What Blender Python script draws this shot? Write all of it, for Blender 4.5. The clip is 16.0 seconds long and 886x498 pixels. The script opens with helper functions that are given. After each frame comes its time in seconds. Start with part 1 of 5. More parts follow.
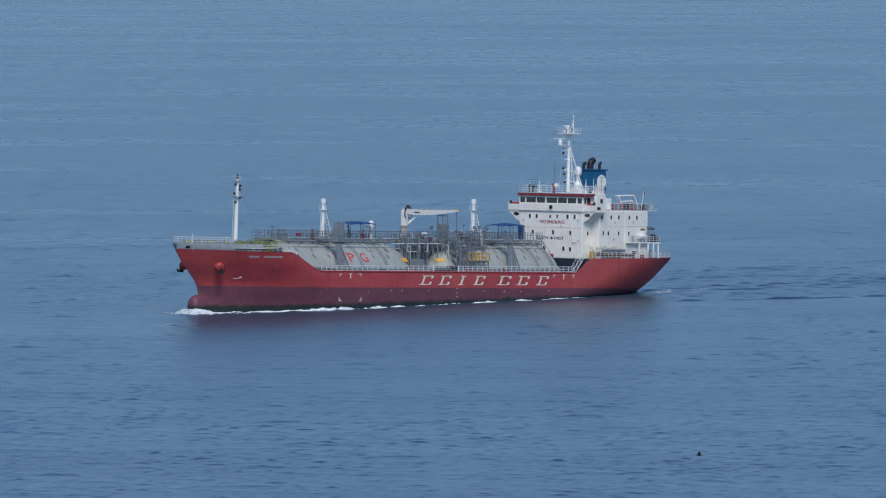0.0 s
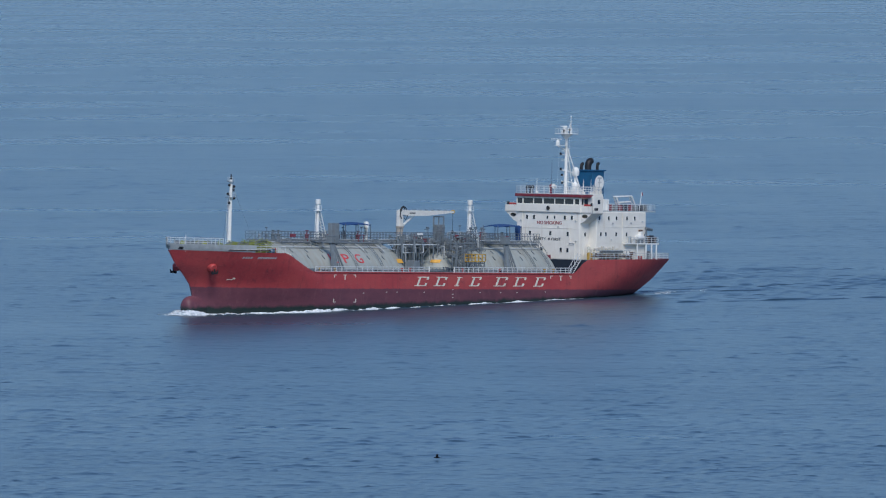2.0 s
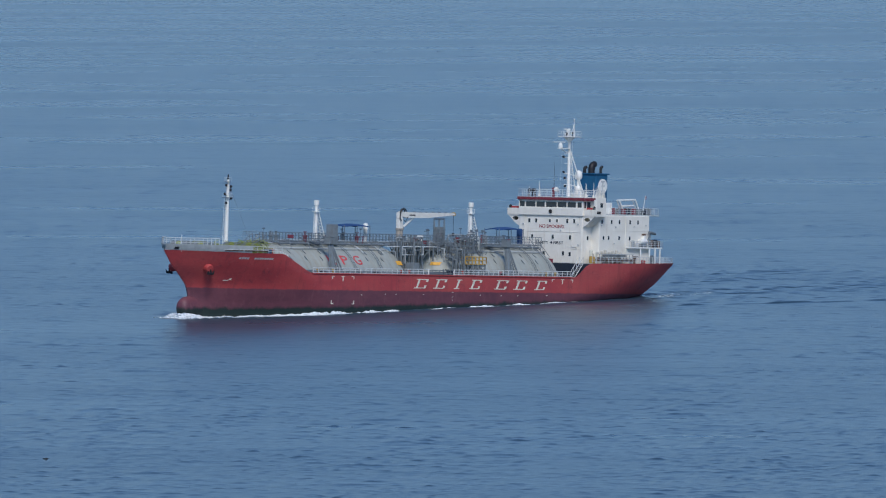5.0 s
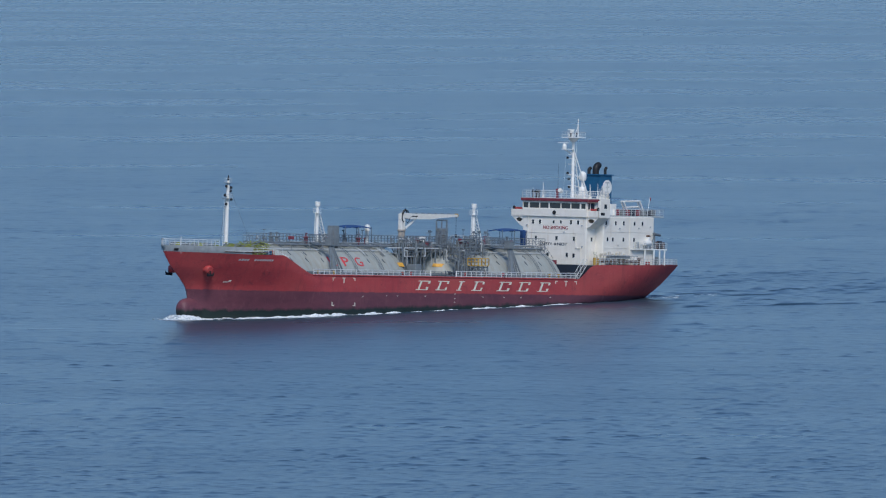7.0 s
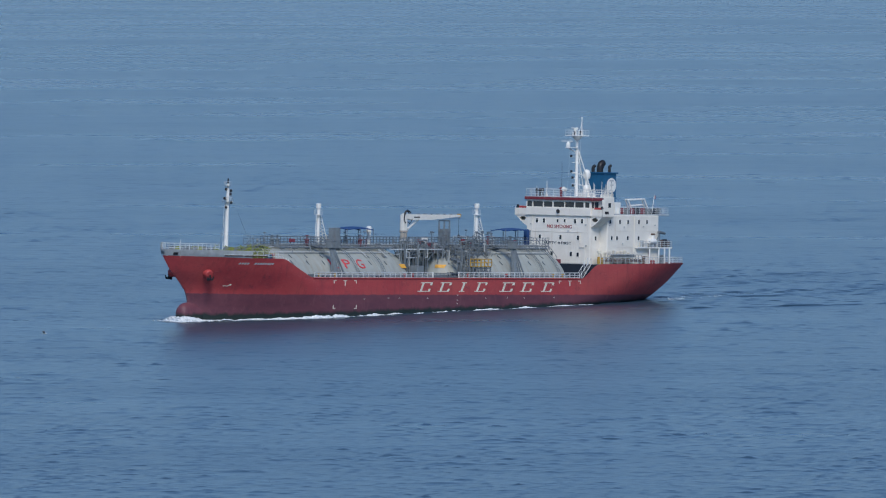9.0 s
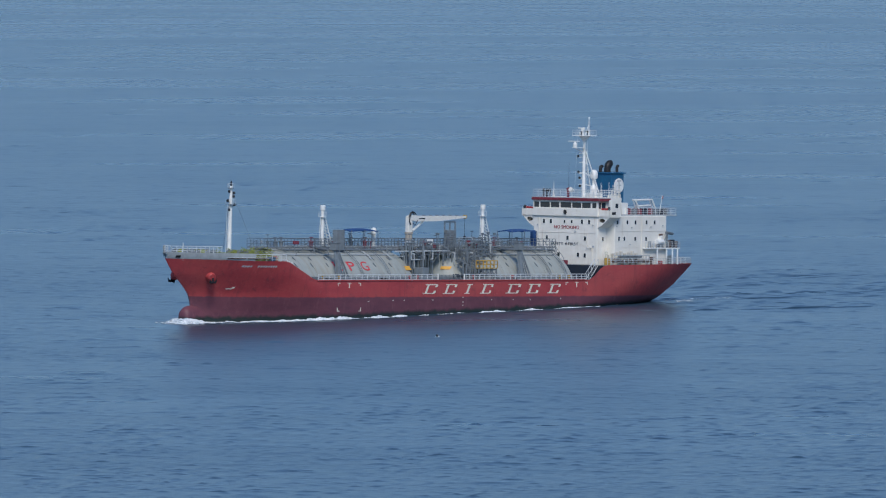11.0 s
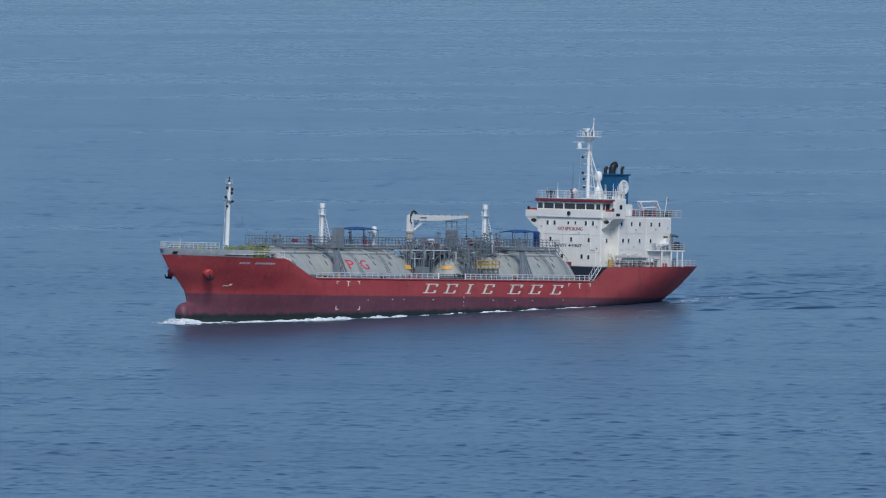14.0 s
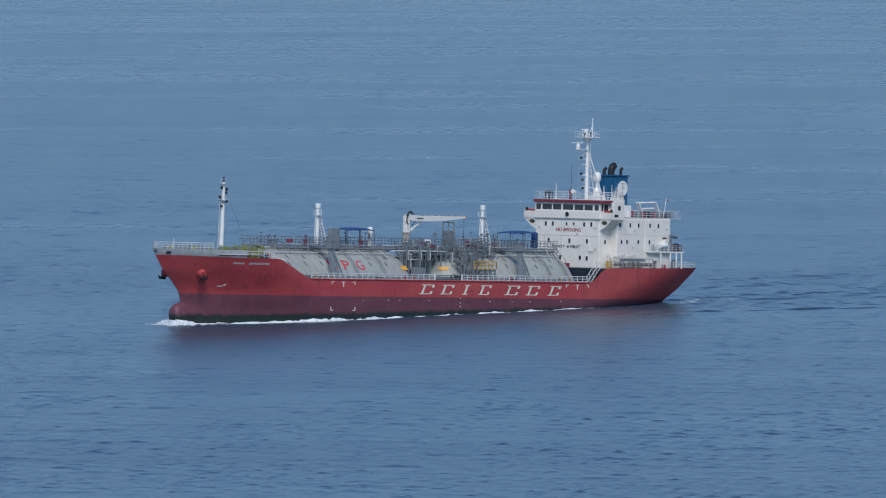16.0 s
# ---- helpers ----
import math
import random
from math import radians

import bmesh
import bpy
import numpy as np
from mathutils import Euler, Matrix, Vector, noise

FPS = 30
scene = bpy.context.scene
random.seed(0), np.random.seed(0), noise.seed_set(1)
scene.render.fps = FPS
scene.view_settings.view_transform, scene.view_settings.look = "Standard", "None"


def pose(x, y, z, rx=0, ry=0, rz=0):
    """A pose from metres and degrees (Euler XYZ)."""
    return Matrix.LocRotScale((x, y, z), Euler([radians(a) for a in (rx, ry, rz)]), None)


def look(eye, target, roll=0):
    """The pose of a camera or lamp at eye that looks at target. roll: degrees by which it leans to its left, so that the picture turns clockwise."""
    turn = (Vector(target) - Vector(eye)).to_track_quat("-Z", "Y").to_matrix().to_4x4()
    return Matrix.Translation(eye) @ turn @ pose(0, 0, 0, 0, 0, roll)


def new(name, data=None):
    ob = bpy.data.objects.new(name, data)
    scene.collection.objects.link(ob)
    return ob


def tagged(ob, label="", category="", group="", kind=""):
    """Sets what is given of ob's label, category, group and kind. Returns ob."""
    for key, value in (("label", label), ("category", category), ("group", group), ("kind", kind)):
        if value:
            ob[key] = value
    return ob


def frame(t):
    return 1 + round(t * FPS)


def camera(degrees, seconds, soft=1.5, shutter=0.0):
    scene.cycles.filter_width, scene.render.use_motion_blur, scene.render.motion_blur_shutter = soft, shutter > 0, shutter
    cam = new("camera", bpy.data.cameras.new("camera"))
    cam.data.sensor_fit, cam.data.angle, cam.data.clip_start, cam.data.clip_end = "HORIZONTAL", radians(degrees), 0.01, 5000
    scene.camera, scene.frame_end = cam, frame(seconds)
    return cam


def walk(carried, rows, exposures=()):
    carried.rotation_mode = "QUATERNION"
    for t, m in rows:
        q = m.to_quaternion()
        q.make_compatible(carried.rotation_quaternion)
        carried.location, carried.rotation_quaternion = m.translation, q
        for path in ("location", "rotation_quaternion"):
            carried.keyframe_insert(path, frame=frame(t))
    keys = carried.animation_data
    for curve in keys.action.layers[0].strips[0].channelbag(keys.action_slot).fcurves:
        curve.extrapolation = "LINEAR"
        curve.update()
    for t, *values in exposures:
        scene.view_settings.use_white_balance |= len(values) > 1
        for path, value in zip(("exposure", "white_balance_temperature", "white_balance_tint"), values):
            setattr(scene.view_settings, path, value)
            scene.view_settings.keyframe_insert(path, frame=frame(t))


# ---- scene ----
# The tripod stands on a cliff; the ship passes. Rows: seconds, pan to the left, tilt down, pitch of the ship (degrees).
PATH = [
    (0, -1.1941, 2.0473, 1.875), (0.5, -1.1345, 2.0488, 1.886), (1, -1.0745, 2.0508, 1.859),
    (1.5, -1.0143, 2.0528, 1.871), (2, -0.9557, 2.0543, 1.884), (2.5, -0.8938, 2.0566, 1.940),
    (3, -0.8307, 2.0576, 1.988), (3.5, -0.7660, 2.0590, 2.053), (4, -0.6999, 2.0598, 2.130),
    (6.5, -0.3574, 2.0650, 2.286), (7, -0.2886, 2.0666, 2.240), (7.5, -0.2199, 2.0682, 2.158),
    (8, -0.1517, 2.0707, 2.037), (8.5, -0.0809, 2.0729, 1.898), (9, -0.0076, 2.0741, 1.760),
    (11.5, 0.3626, 2.0809, 1.564), (12, 0.4342, 2.0838, 1.625), (12.5, 0.5043, 2.0873, 1.748),
    (13, 0.5731, 2.0907, 1.859), (13.5, 0.6402, 2.0945, 1.992), (14, 0.7070, 2.0990, 2.091),
    (14.5, 0.7735, 2.1025, 2.122), (15, 0.8390, 2.1051, 2.160), (15.5, 0.9048, 2.1065, 2.218),
    (16, 0.9706, 2.1078, 2.200),
]
CLIFF = 75.0        # height of the lens over the sea
DIST = 1830.195     # distance of the ship at 8 s
HEAD = radians(39.1174)
SPEED = 6.8082
AHEAD = Vector((-math.sin(HEAD), -math.cos(HEAD), 0))
RZ = math.degrees(math.atan2(AHEAD.y, AHEAD.x))


def aim(pan, tilt):
    p, q = radians(pan), radians(tilt)
    eye = Vector((0, 0, CLIFF))
    way = Vector((-math.sin(p) * math.cos(q), math.cos(p) * math.cos(q), -math.sin(q)))
    return look(eye, eye + 100 * way, 0.03)


def ship_place(t):
    return Vector((0, DIST, 0)) + AHEAD * SPEED * (t - 8)


cam = camera(4.0712, 16.0, soft=1.15)
walk(cam, [(t, aim(p, q)) for t, p, q, _ in PATH], exposures=[(0.0, -0.25, 5650, 10), (16.0, -0.25, 5650, 10)])

# ---- sky and light ----
SUN_EL, SUN_AZ = radians(46), radians(174)     # azimuth clockwise from +Y: behind the tripod
world = bpy.data.worlds.new("sky")
scene.world = world
world.use_nodes = True
wn = world.node_tree.nodes
sky = wn.new("ShaderNodeTexSky")
sky.sky_type = "NISHITA"
sky.sun_disc = False
sky.sun_elevation, sky.sun_rotation = SUN_EL, SUN_AZ
sky.air_density, sky.dust_density, sky.ozone_density = 1.0, 0.0, 5.0
wn["Background"].inputs["Strength"].default_value = 0.116
world.node_tree.links.new(sky.outputs[0], wn["Background"].inputs["Color"])
sun = new("sun", bpy.data.lights.new("sun", "SUN"))
sun.data.energy, sun.data.angle, sun.data.color = 3.3, radians(24), (1.0, 0.88, 0.72)
sun.matrix_world = look((0, 0, 0), (-math.sin(SUN_AZ) * math.cos(SUN_EL), -math.cos(SUN_AZ) * math.cos(SUN_EL), -math.sin(SUN_EL)))


# ---- materials ----
class Mat:
    """A node material with a few short ways to wire it."""

    def __init__(self, name, rough=0.5, metal=0.0):
        self.m = bpy.data.materials.new(name)
        self.m.use_nodes = True
        self.n, self.l = self.m.node_tree.nodes, self.m.node_tree.links
        self.b = self.n["Principled BSDF"]
        self.b.inputs["Roughness"].default_value = rough
        self.b.inputs["Metallic"].default_value = metal
        self.co = self.n.new("ShaderNodeTexCoord").outputs["Object"]

    def noise(self, scale, detail=4, rough=0.6, stretch=(1, 1, 1)):
        mp = self.n.new("ShaderNodeMapping")
        mp.inputs["Scale"].default_value = stretch
        self.l.new(self.co, mp.inputs["Vector"])
        t = self.n.new("ShaderNodeTexNoise")
        t.inputs["Scale"].default_value, t.inputs["Detail"].default_value, t.inputs["Roughness"].default_value = scale, detail, rough
        self.l.new(mp.outputs[0], t.inputs["Vector"])
        return t.outputs["Fac"]

    def ramp(self, fac, a, b, lo=(0, 0, 0, 1), hi=(1, 1, 1, 1)):
        r = self.n.new("ShaderNodeValToRGB")
        r.color_ramp.elements[0].position, r.color_ramp.elements[1].position = a, b
        r.color_ramp.elements[0].color, r.color_ramp.elements[1].color = lo, hi
        self.l.new(fac, r.inputs["Fac"])
        return r.outputs["Color"]

    def mix(self, fac, a, b):
        x = self.n.new("ShaderNodeMix")
        x.data_type = "RGBA"
        for sock, v in ((x.inputs[0], fac), (x.inputs[6], a), (x.inputs[7], b)):
            if isinstance(v, (tuple, float, int)):
                sock.default_value = (*v, 1) if isinstance(v, tuple) else v
            else:
                self.l.new(v, sock)
        return x.outputs[2]

    def math(self, op, a, b=0.0, c=0.0):
        x = self.n.new("ShaderNodeMath")
        x.operation = op
        for sock, v in zip(x.inputs, (a, b, c)):
            if isinstance(v, (float, int)):
                sock.default_value = v
            else:
                self.l.new(v, sock)
        return x.outputs[0]

    def axis(self, k):
        s = self.n.new("ShaderNodeSeparateXYZ")
        self.l.new(self.co, s.inputs[0])
        return s.outputs[k]

    def color(self, c):
        self.l.new(c, self.b.inputs["Base Color"])
        return self

    def bump(self, h, strength=0.3, distance=0.05):
        x = self.n.new("ShaderNodeBump")
        x.inputs["Strength"].default_value, x.inputs["Distance"].default_value = strength, distance
        self.l.new(h, x.inputs["Height"])
        self.l.new(x.outputs[0], self.b.inputs["Normal"])
        return self


def paint(name, col, rough=0.5, wear=0.35, stain=(0.16, 0.09, 0.05), metal=0.0, scale=0.5, low=0.78):
    """Ship's paint: slightly uneven, with rust runs and grime."""
    m = Mat(name, rough, metal)
    tone = m.ramp(m.noise(scale * 2.2), 0.3, 0.75, tuple(low * c for c in col) + (1,), tuple(min(1, 1.1 * c) for c in col) + (1,))
    runs = m.ramp(m.noise(scale * 1.6, 5, 0.7, (1.5, 1.5, 0.25)), 0.56, 0.8)
    m.color(m.mix(m.math("MULTIPLY", runs, wear), tone, stain))
    return m.bump(m.noise(6.0), 0.15, 0.02).m


def hull_paint():
    m = Mat("hull_paint", 0.55)
    z, x = m.axis(2), m.axis(0)
    # green and blue of this red are raised: distance haze put into the paint
    red = m.ramp(m.noise(0.35, 5, 0.6, (0.5, 1, 1.4)), 0.3, 0.75, (0.35, 0.044, 0.053, 1), (0.48, 0.070, 0.070, 1))
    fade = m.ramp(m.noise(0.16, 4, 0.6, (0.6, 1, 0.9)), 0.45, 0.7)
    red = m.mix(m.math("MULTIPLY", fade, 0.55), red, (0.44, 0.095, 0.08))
    runs = m.ramp(m.noise(0.83, 6, 0.75, (1.7, 1, 0.15)), 0.52, 0.78)
    red = m.mix(m.math("MULTIPLY", runs, 0.75), red, (0.12, 0.03, 0.04))
    blots = m.ramp(m.noise(0.61, 6, 0.8, (0.9, 1, 1.1)), 0.56, 0.68)
    red = m.mix(m.math("MULTIPLY", blots, 0.55), red, (0.11, 0.03, 0.045))
    chalk = m.ramp(m.noise(2.4, 6, 0.8, (0.5, 1, 1.6)), 0.56, 0.7)
    red = m.mix(m.math("MULTIPLY", chalk, 0.4), red, (0.5, 0.17, 0.16))
    # boot colour lifted likewise for the haze
    boot = m.ramp(m.noise(0.5, 5, 0.65, (0.5, 1, 1.2)), 0.3, 0.75, (0.105, 0.035, 0.055, 1), (0.18, 0.060, 0.080, 1))
    scuff = m.ramp(m.noise(1.1, 6, 0.75, (1.3, 1, 0.35)), 0.54, 0.7)
    boot = m.mix(m.math("MULTIPLY", scuff, 0.4), boot, (0.26, 0.12, 0.13))
    edge = m.math("ADD", z, m.math("MULTIPLY", m.math("SUBTRACT", m.noise(1.4, 4), 0.5), 0.35))
    body = m.mix(m.math("MULTIPLY_ADD", edge, 6.0, -14.1), boot, red)
    body.node.clamp_factor = True
    # weed and wet slime: its edge runs level with the trimmed waterline
    wet = m.math("ADD", z, m.math("MULTIPLY", x, 0.0355))
    wet = m.math("ADD", wet, m.math("MULTIPLY", m.math("SUBTRACT", m.noise(0.8, 5, 0.7, (0.8, 1, 0.5)), 0.5), 1.2))
    slime = m.math("ADD", m.math("MULTIPLY_ADD", wet, -2.2, 1.9), m.math("MULTIPLY", x, 0.027))
    body = m.mix(slime, body, (0.012, 0.024, 0.022))
    body.node.clamp_factor = True
    return m.color(body).bump(m.noise(0.7, 3, 0.5, (1, 1, 0.5)), 0.25, 0.05).m


def tank_paint():
    m = Mat("tank_paint", 0.55)
    base = m.ramp(m.noise(0.25, 5, 0.6), 0.3, 0.75, (0.295, 0.325, 0.31, 1), (0.43, 0.455, 0.43, 1))
    runs = m.ramp(m.noise(0.7, 6, 0.7, (2.2, 0.3, 0.3)), 0.45, 0.72)
    base = m.mix(m.math("MULTIPLY", runs, 0.58), base, (0.30, 0.25, 0.16))
    dark = m.ramp(m.noise(0.5, 6, 0.75, (1.2, 0.5, 0.5)), 0.55, 0.8)
    base = m.mix(m.math("MULTIPLY", dark, 0.5), base, (0.14, 0.14, 0.13))
    return m.color(base).bump(m.noise(2.5), 0.1, 0.03).m


def water_mat():
    """Sea water: breeze-ruffled patches and slicks lie in long streaks; fine ripples ride on the mesh's waves."""
    m = Mat("sea_water", 0.3)
    m.b.inputs["IOR"].default_value = 1.333
    m.color(m.ramp(m.noise(0.012, 3, 0.5, (0.4, 1, 1)), 0.3, 0.7, (0.029, 0.061, 0.095, 1), (0.036, 0.073, 0.112, 1)))
    breeze = m.math("ADD", m.math("MULTIPLY", m.noise(0.011, 4, 0.6, (0.35, 1, 1)), 0.6), m.math("MULTIPLY", m.noise(0.05, 4, 0.6, (0.3, 1, 1)), 0.4))
    patch = m.ramp(breeze, 0.3, 0.7, (0.265, 0.265, 0.265, 1), (0.308, 0.308, 0.308, 1))
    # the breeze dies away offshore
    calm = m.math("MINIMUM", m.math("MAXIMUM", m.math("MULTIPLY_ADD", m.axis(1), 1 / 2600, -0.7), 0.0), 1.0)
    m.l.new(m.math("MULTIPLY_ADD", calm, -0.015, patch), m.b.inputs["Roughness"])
    h = m.math("ADD", m.noise(0.55, 5, 0.62, (0.6, 1, 1)), m.math("MULTIPLY", m.noise(1.9, 4, 0.65, (0.7, 1, 1)), 0.5))
    h = m.math("MULTIPLY", h, m.math("MULTIPLY_ADD", breeze, 1.0, 0.5))
    return m.bump(h, 1.0, 0.028).m


def house_paint():
    """White ship's paint: faintly warm, with thin runs of rust below fittings and grime."""
    m = Mat("house_white_paint", 0.5)
    tone = m.ramp(m.noise(0.5, 4), 0.3, 0.75, (0.77, 0.74, 0.665, 1), (0.85, 0.82, 0.755, 1))
    grime = m.ramp(m.noise(0.35, 5, 0.7, (1, 1, 0.7)), 0.5, 0.8)
    tone = m.mix(m.math("MULTIPLY", grime, 0.35), tone, (0.55, 0.50, 0.40))
    runs = m.ramp(m.noise(1.5, 6, 0.75, (1.6, 1.6, 0.12)), 0.56, 0.72)
    tone = m.mix(m.math("MULTIPLY", runs, 0.42), tone, (0.42, 0.29, 0.17))
    spots = m.ramp(m.noise(3.0, 5, 0.7, (1, 1, 0.6)), 0.66, 0.74)
    tone = m.mix(m.math("MULTIPLY", spots, 0.5), tone, (0.25, 0.15, 0.09))
    return m.color(tone).bump(m.noise(1.2, 3), 0.2, 0.02).m


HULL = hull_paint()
HOUSE = house_paint()
TANK = tank_paint()
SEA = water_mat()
WHITE = paint("white_paint", (0.78, 0.78, 0.75), 0.5, 0.4, (0.40, 0.27, 0.15), low=0.93)
GREY = paint("grey_paint", (0.20, 0.23, 0.25), 0.55, 0.4)
LIGHT_GREY = paint("light_grey_paint", (0.47, 0.50, 0.51), 0.55, 0.3)
RUSTY = paint("rusty_paint", (0.13, 0.08, 0.06), 0.7, 0.5)
TARPAULIN = paint("canvas_cover", (0.62, 0.59, 0.52), 0.8, 0.4)
RED = paint("red_paint", (0.42, 0.05, 0.05), 0.5, 0.3)


# ---- mesh helpers ----
def part(name, bm, material, parent, label=""):
    me = bpy.data.meshes.new(name)
    bm.to_mesh(me)
    bm.free()
    me.materials.append(material)
    ob = new(name, me)
    ob.parent = parent
    return tagged(ob, label)


def smooth(ob, angle=35):
    me = ob.data
    me.polygons.foreach_set("use_smooth", [True] * len(me.polygons))
    me.set_sharp_from_angle(angle=radians(angle))
    return ob


def put_box(bm, x0, x1, y0, y1, z0, z1, bevel=0.0, m=None):
    r = bmesh.ops.create_cube(bm, size=1)
    bmesh.ops.scale(bm, vec=(abs(x1 - x0), abs(y1 - y0), abs(z1 - z0)), verts=r["verts"])
    bmesh.ops.translate(bm, vec=((x0 + x1) / 2, (y0 + y1) / 2, (z0 + z1) / 2), verts=r["verts"])
    vs = r["verts"]
    if bevel:
        es = list({e for v in vs for e in v.link_edges})
        out = bmesh.ops.bevel(bm, geom=es, offset=bevel, segments=2, affect="EDGES", profile=0.5)
        vs = list({v for f in out["faces"] for v in f.verts} | {v for v in vs if v.is_valid})
    if m is not None:
        bmesh.ops.transform(bm, matrix=m, verts=vs)
    return vs


def box(x0, x1, y0, y1, z0, z1, bevel=0.0):
    bm = bmesh.new()
    put_box(bm, x0, x1, y0, y1, z0, z1, bevel)
    return bm


def put_rod(bm, a, b, r=0.05, r2=None, seg=6, caps=True):
    a, b = Vector(a), Vector(b)
    d = b - a
    if d.length < 1e-6:
        return
    m = Matrix.Translation((a + b) / 2) @ d.to_track_quat("Z", "Y").to_matrix().to_4x4()
    bmesh.ops.create_cone(bm, cap_ends=caps, segments=seg, radius1=r, radius2=r if r2 is None else r2, depth=d.length, matrix=m)


def rod(a, b, r=0.05, r2=None, seg=8):
    bm = bmesh.new()
    put_rod(bm, a, b, r, r2, seg)
    return bm


def put_pipe(bm, pts, r=0.1, seg=7):
    for a, b in zip(pts, pts[1:]):
        put_rod(bm, a, b, r, seg=seg)
    for p in pts[1:-1]:
        bmesh.ops.create_icosphere(bm, subdivisions=1, radius=r * 1.05, matrix=Matrix.Translation(p))


def lathe(profile, seg=32, m=Matrix()):
    """A body of revolution round z from (radius, z) pairs."""
    bm = bmesh.new()
    rings = []
    for r, z in profile:
        if r < 1e-5:
            rings.append([bm.verts.new((0, 0, z))])
        else:
            rings.append([bm.verts.new((r * math.cos(2 * math.pi * k / seg), r * math.sin(2 * math.pi * k / seg), z)) for k in range(seg)])
    for a, b in zip(rings, rings[1:]):
        for k in range(seg):
            f = [a[k % len(a)], a[(k + 1) % len(a)], b[(k + 1) % len(b)], b[k % len(b)]]
            f = list(dict.fromkeys(f))
            if len(f) > 2:
                bm.faces.new(f)
    bmesh.ops.transform(bm, matrix=m, verts=bm.verts)
    bmesh.ops.recalc_face_normals(bm, faces=bm.faces)
    return bm


# ---- the sea ----
def wave_trains(x, y, spacing, rng, count, short, long):
    """A sum of plane waves of unit variance, crests mostly along x; waves finer than the mesh fade out."""
    h, var = np.zeros_like(x), 0.0
    for k in range(count):
        lam = short * (long / short) ** (k / (count - 1))
        ang = radians(97) + rng.uniform(-1.25, 1.25)
        amp = lam ** 0.6 * (0.5 + rng.rand())
        kx, ky = 2 * math.pi / lam * math.cos(ang), 2 * math.pi / lam * math.sin(ang)
        fade = np.clip(lam / (1.25 * spacing) - 1.0, 0, 1)
        h += amp * fade * np.sin(kx * x + ky * y + rng.rand() * 6.28)
        var += amp * amp / 2
    return h / math.sqrt(var)


def sea_height(x, y, spacing):
    """Light chop: short-crested wave trains, low over most of the surface, with a steep crest here and there."""
    rng = np.random.RandomState(7)
    chop = wave_trains(x, y, spacing, rng, 40, 1.5, 5.5)
    ripple = wave_trains(x, y, spacing, rng, 28, 0.9, 2.2)
    swell = wave_trains(x, y, spacing, rng, 16, 5.0, 13.0)
    # gusts: calmer and rougher patches, long and short
    g = 1.0 + 0.22 * np.sin(x / 41 + 1.3 + 0.9 * np.sin(y / 90)) * np.sin(y / 73 + 0.8 * np.sin(x / 47)) + 0.25 * np.sin(x / 13 + y / 37 + np.sin(y / 19)) * np.sin(y / 17 - x / 24)
    f = 1.1 + 0.3 * np.sin(x / 9 + 2 * np.sin(y / 33)) * np.sin(y / 26 + x / 50)
    return g * (0.010 * chop + 0.042 * np.maximum(0, chop - 1.0)) + f * (0.005 * ripple + 0.026 * np.maximum(0, ripple - 1.0)) + 0.012 * swell + 0.045 * np.maximum(0, swell - 1.1)


def make_sea():
    fine = np.linspace(-4.0, 4.0, 450)
    ang = np.concatenate([np.linspace(-180, -8, 60)[:-1], np.linspace(-8, -4.0, 20)[:-1], fine, np.linspace(4.0, 8, 20)[1:], np.linspace(8, 180, 60)[1:-1]])
    dist = np.concatenate([np.linspace(0.002, 1180, 40)[:-1], 1 / np.linspace(1 / 1180, 1 / 5400, 2600)])
    a, r = np.meshgrid(np.radians(ang), dist)
    x, y = r * np.sin(a), r * np.cos(a)
    spacing = np.maximum(r * np.abs(np.gradient(np.radians(ang)))[None, :], 0.6 * np.gradient(dist)[:, None])
    z = sea_height(x, y, spacing)
    n, c = len(dist), len(ang)
    co = np.stack([x, y, z], -1).reshape(-1, 3)
    i = np.arange(n * c).reshape(n, c)
    nxt = np.roll(i, -1, axis=1)
    quads = np.stack([i[:-1], i[1:], nxt[1:], nxt[:-1]], -1).reshape(-1, 4)[:, ::-1]
    me = bpy.data.meshes.new("water")
    me.vertices.add(len(co))
    me.vertices.foreach_set("co", co.astype(np.float32).ravel())
    me.loops.add(quads.size)
    me.loops.foreach_set("vertex_index", quads.astype(np.int32).ravel())
    me.polygons.add(len(quads))
    me.polygons.foreach_set("loop_start", np.arange(0, quads.size, 4, dtype=np.int32))
    me.polygons.foreach_set("use_smooth", np.ones(len(quads), dtype=bool))
    me.update(calc_edges=True)
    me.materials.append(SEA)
    return tagged(new("water", me), "rippled slate-blue open sea under an overcast sky", "sea", kind="structure")


water = make_sea()

# ---- the ship: x ahead, y to port, z up from the midship waterline ----
ship = new("gas_tanker")
tagged(ship, "red-hulled gas tanker with white deckhouse, under way at sea", "ship")
BEAM = 9.0


def lerp(v, pairs):
    return float(np.interp(v, [p[0] for p in pairs], [p[1] for p in pairs]))


def stem_x(z):
    return lerp(z, [(-6, 50.6), (0, 50.9), (1.2, 51.0), (2.0, 51.1), (2.8, 51.5), (4.2, 53.0), (5.7, 54.9), (7.7, 56.5), (8.7, 57.25), (10, 57.9)])


def stern_x(z):
    return lerp(z, [(-6, -40), (-2, -43.5), (0, -47.5), (1, -50), (2, -51.6), (4, -53.6), (7, -56.4), (8, -57)])


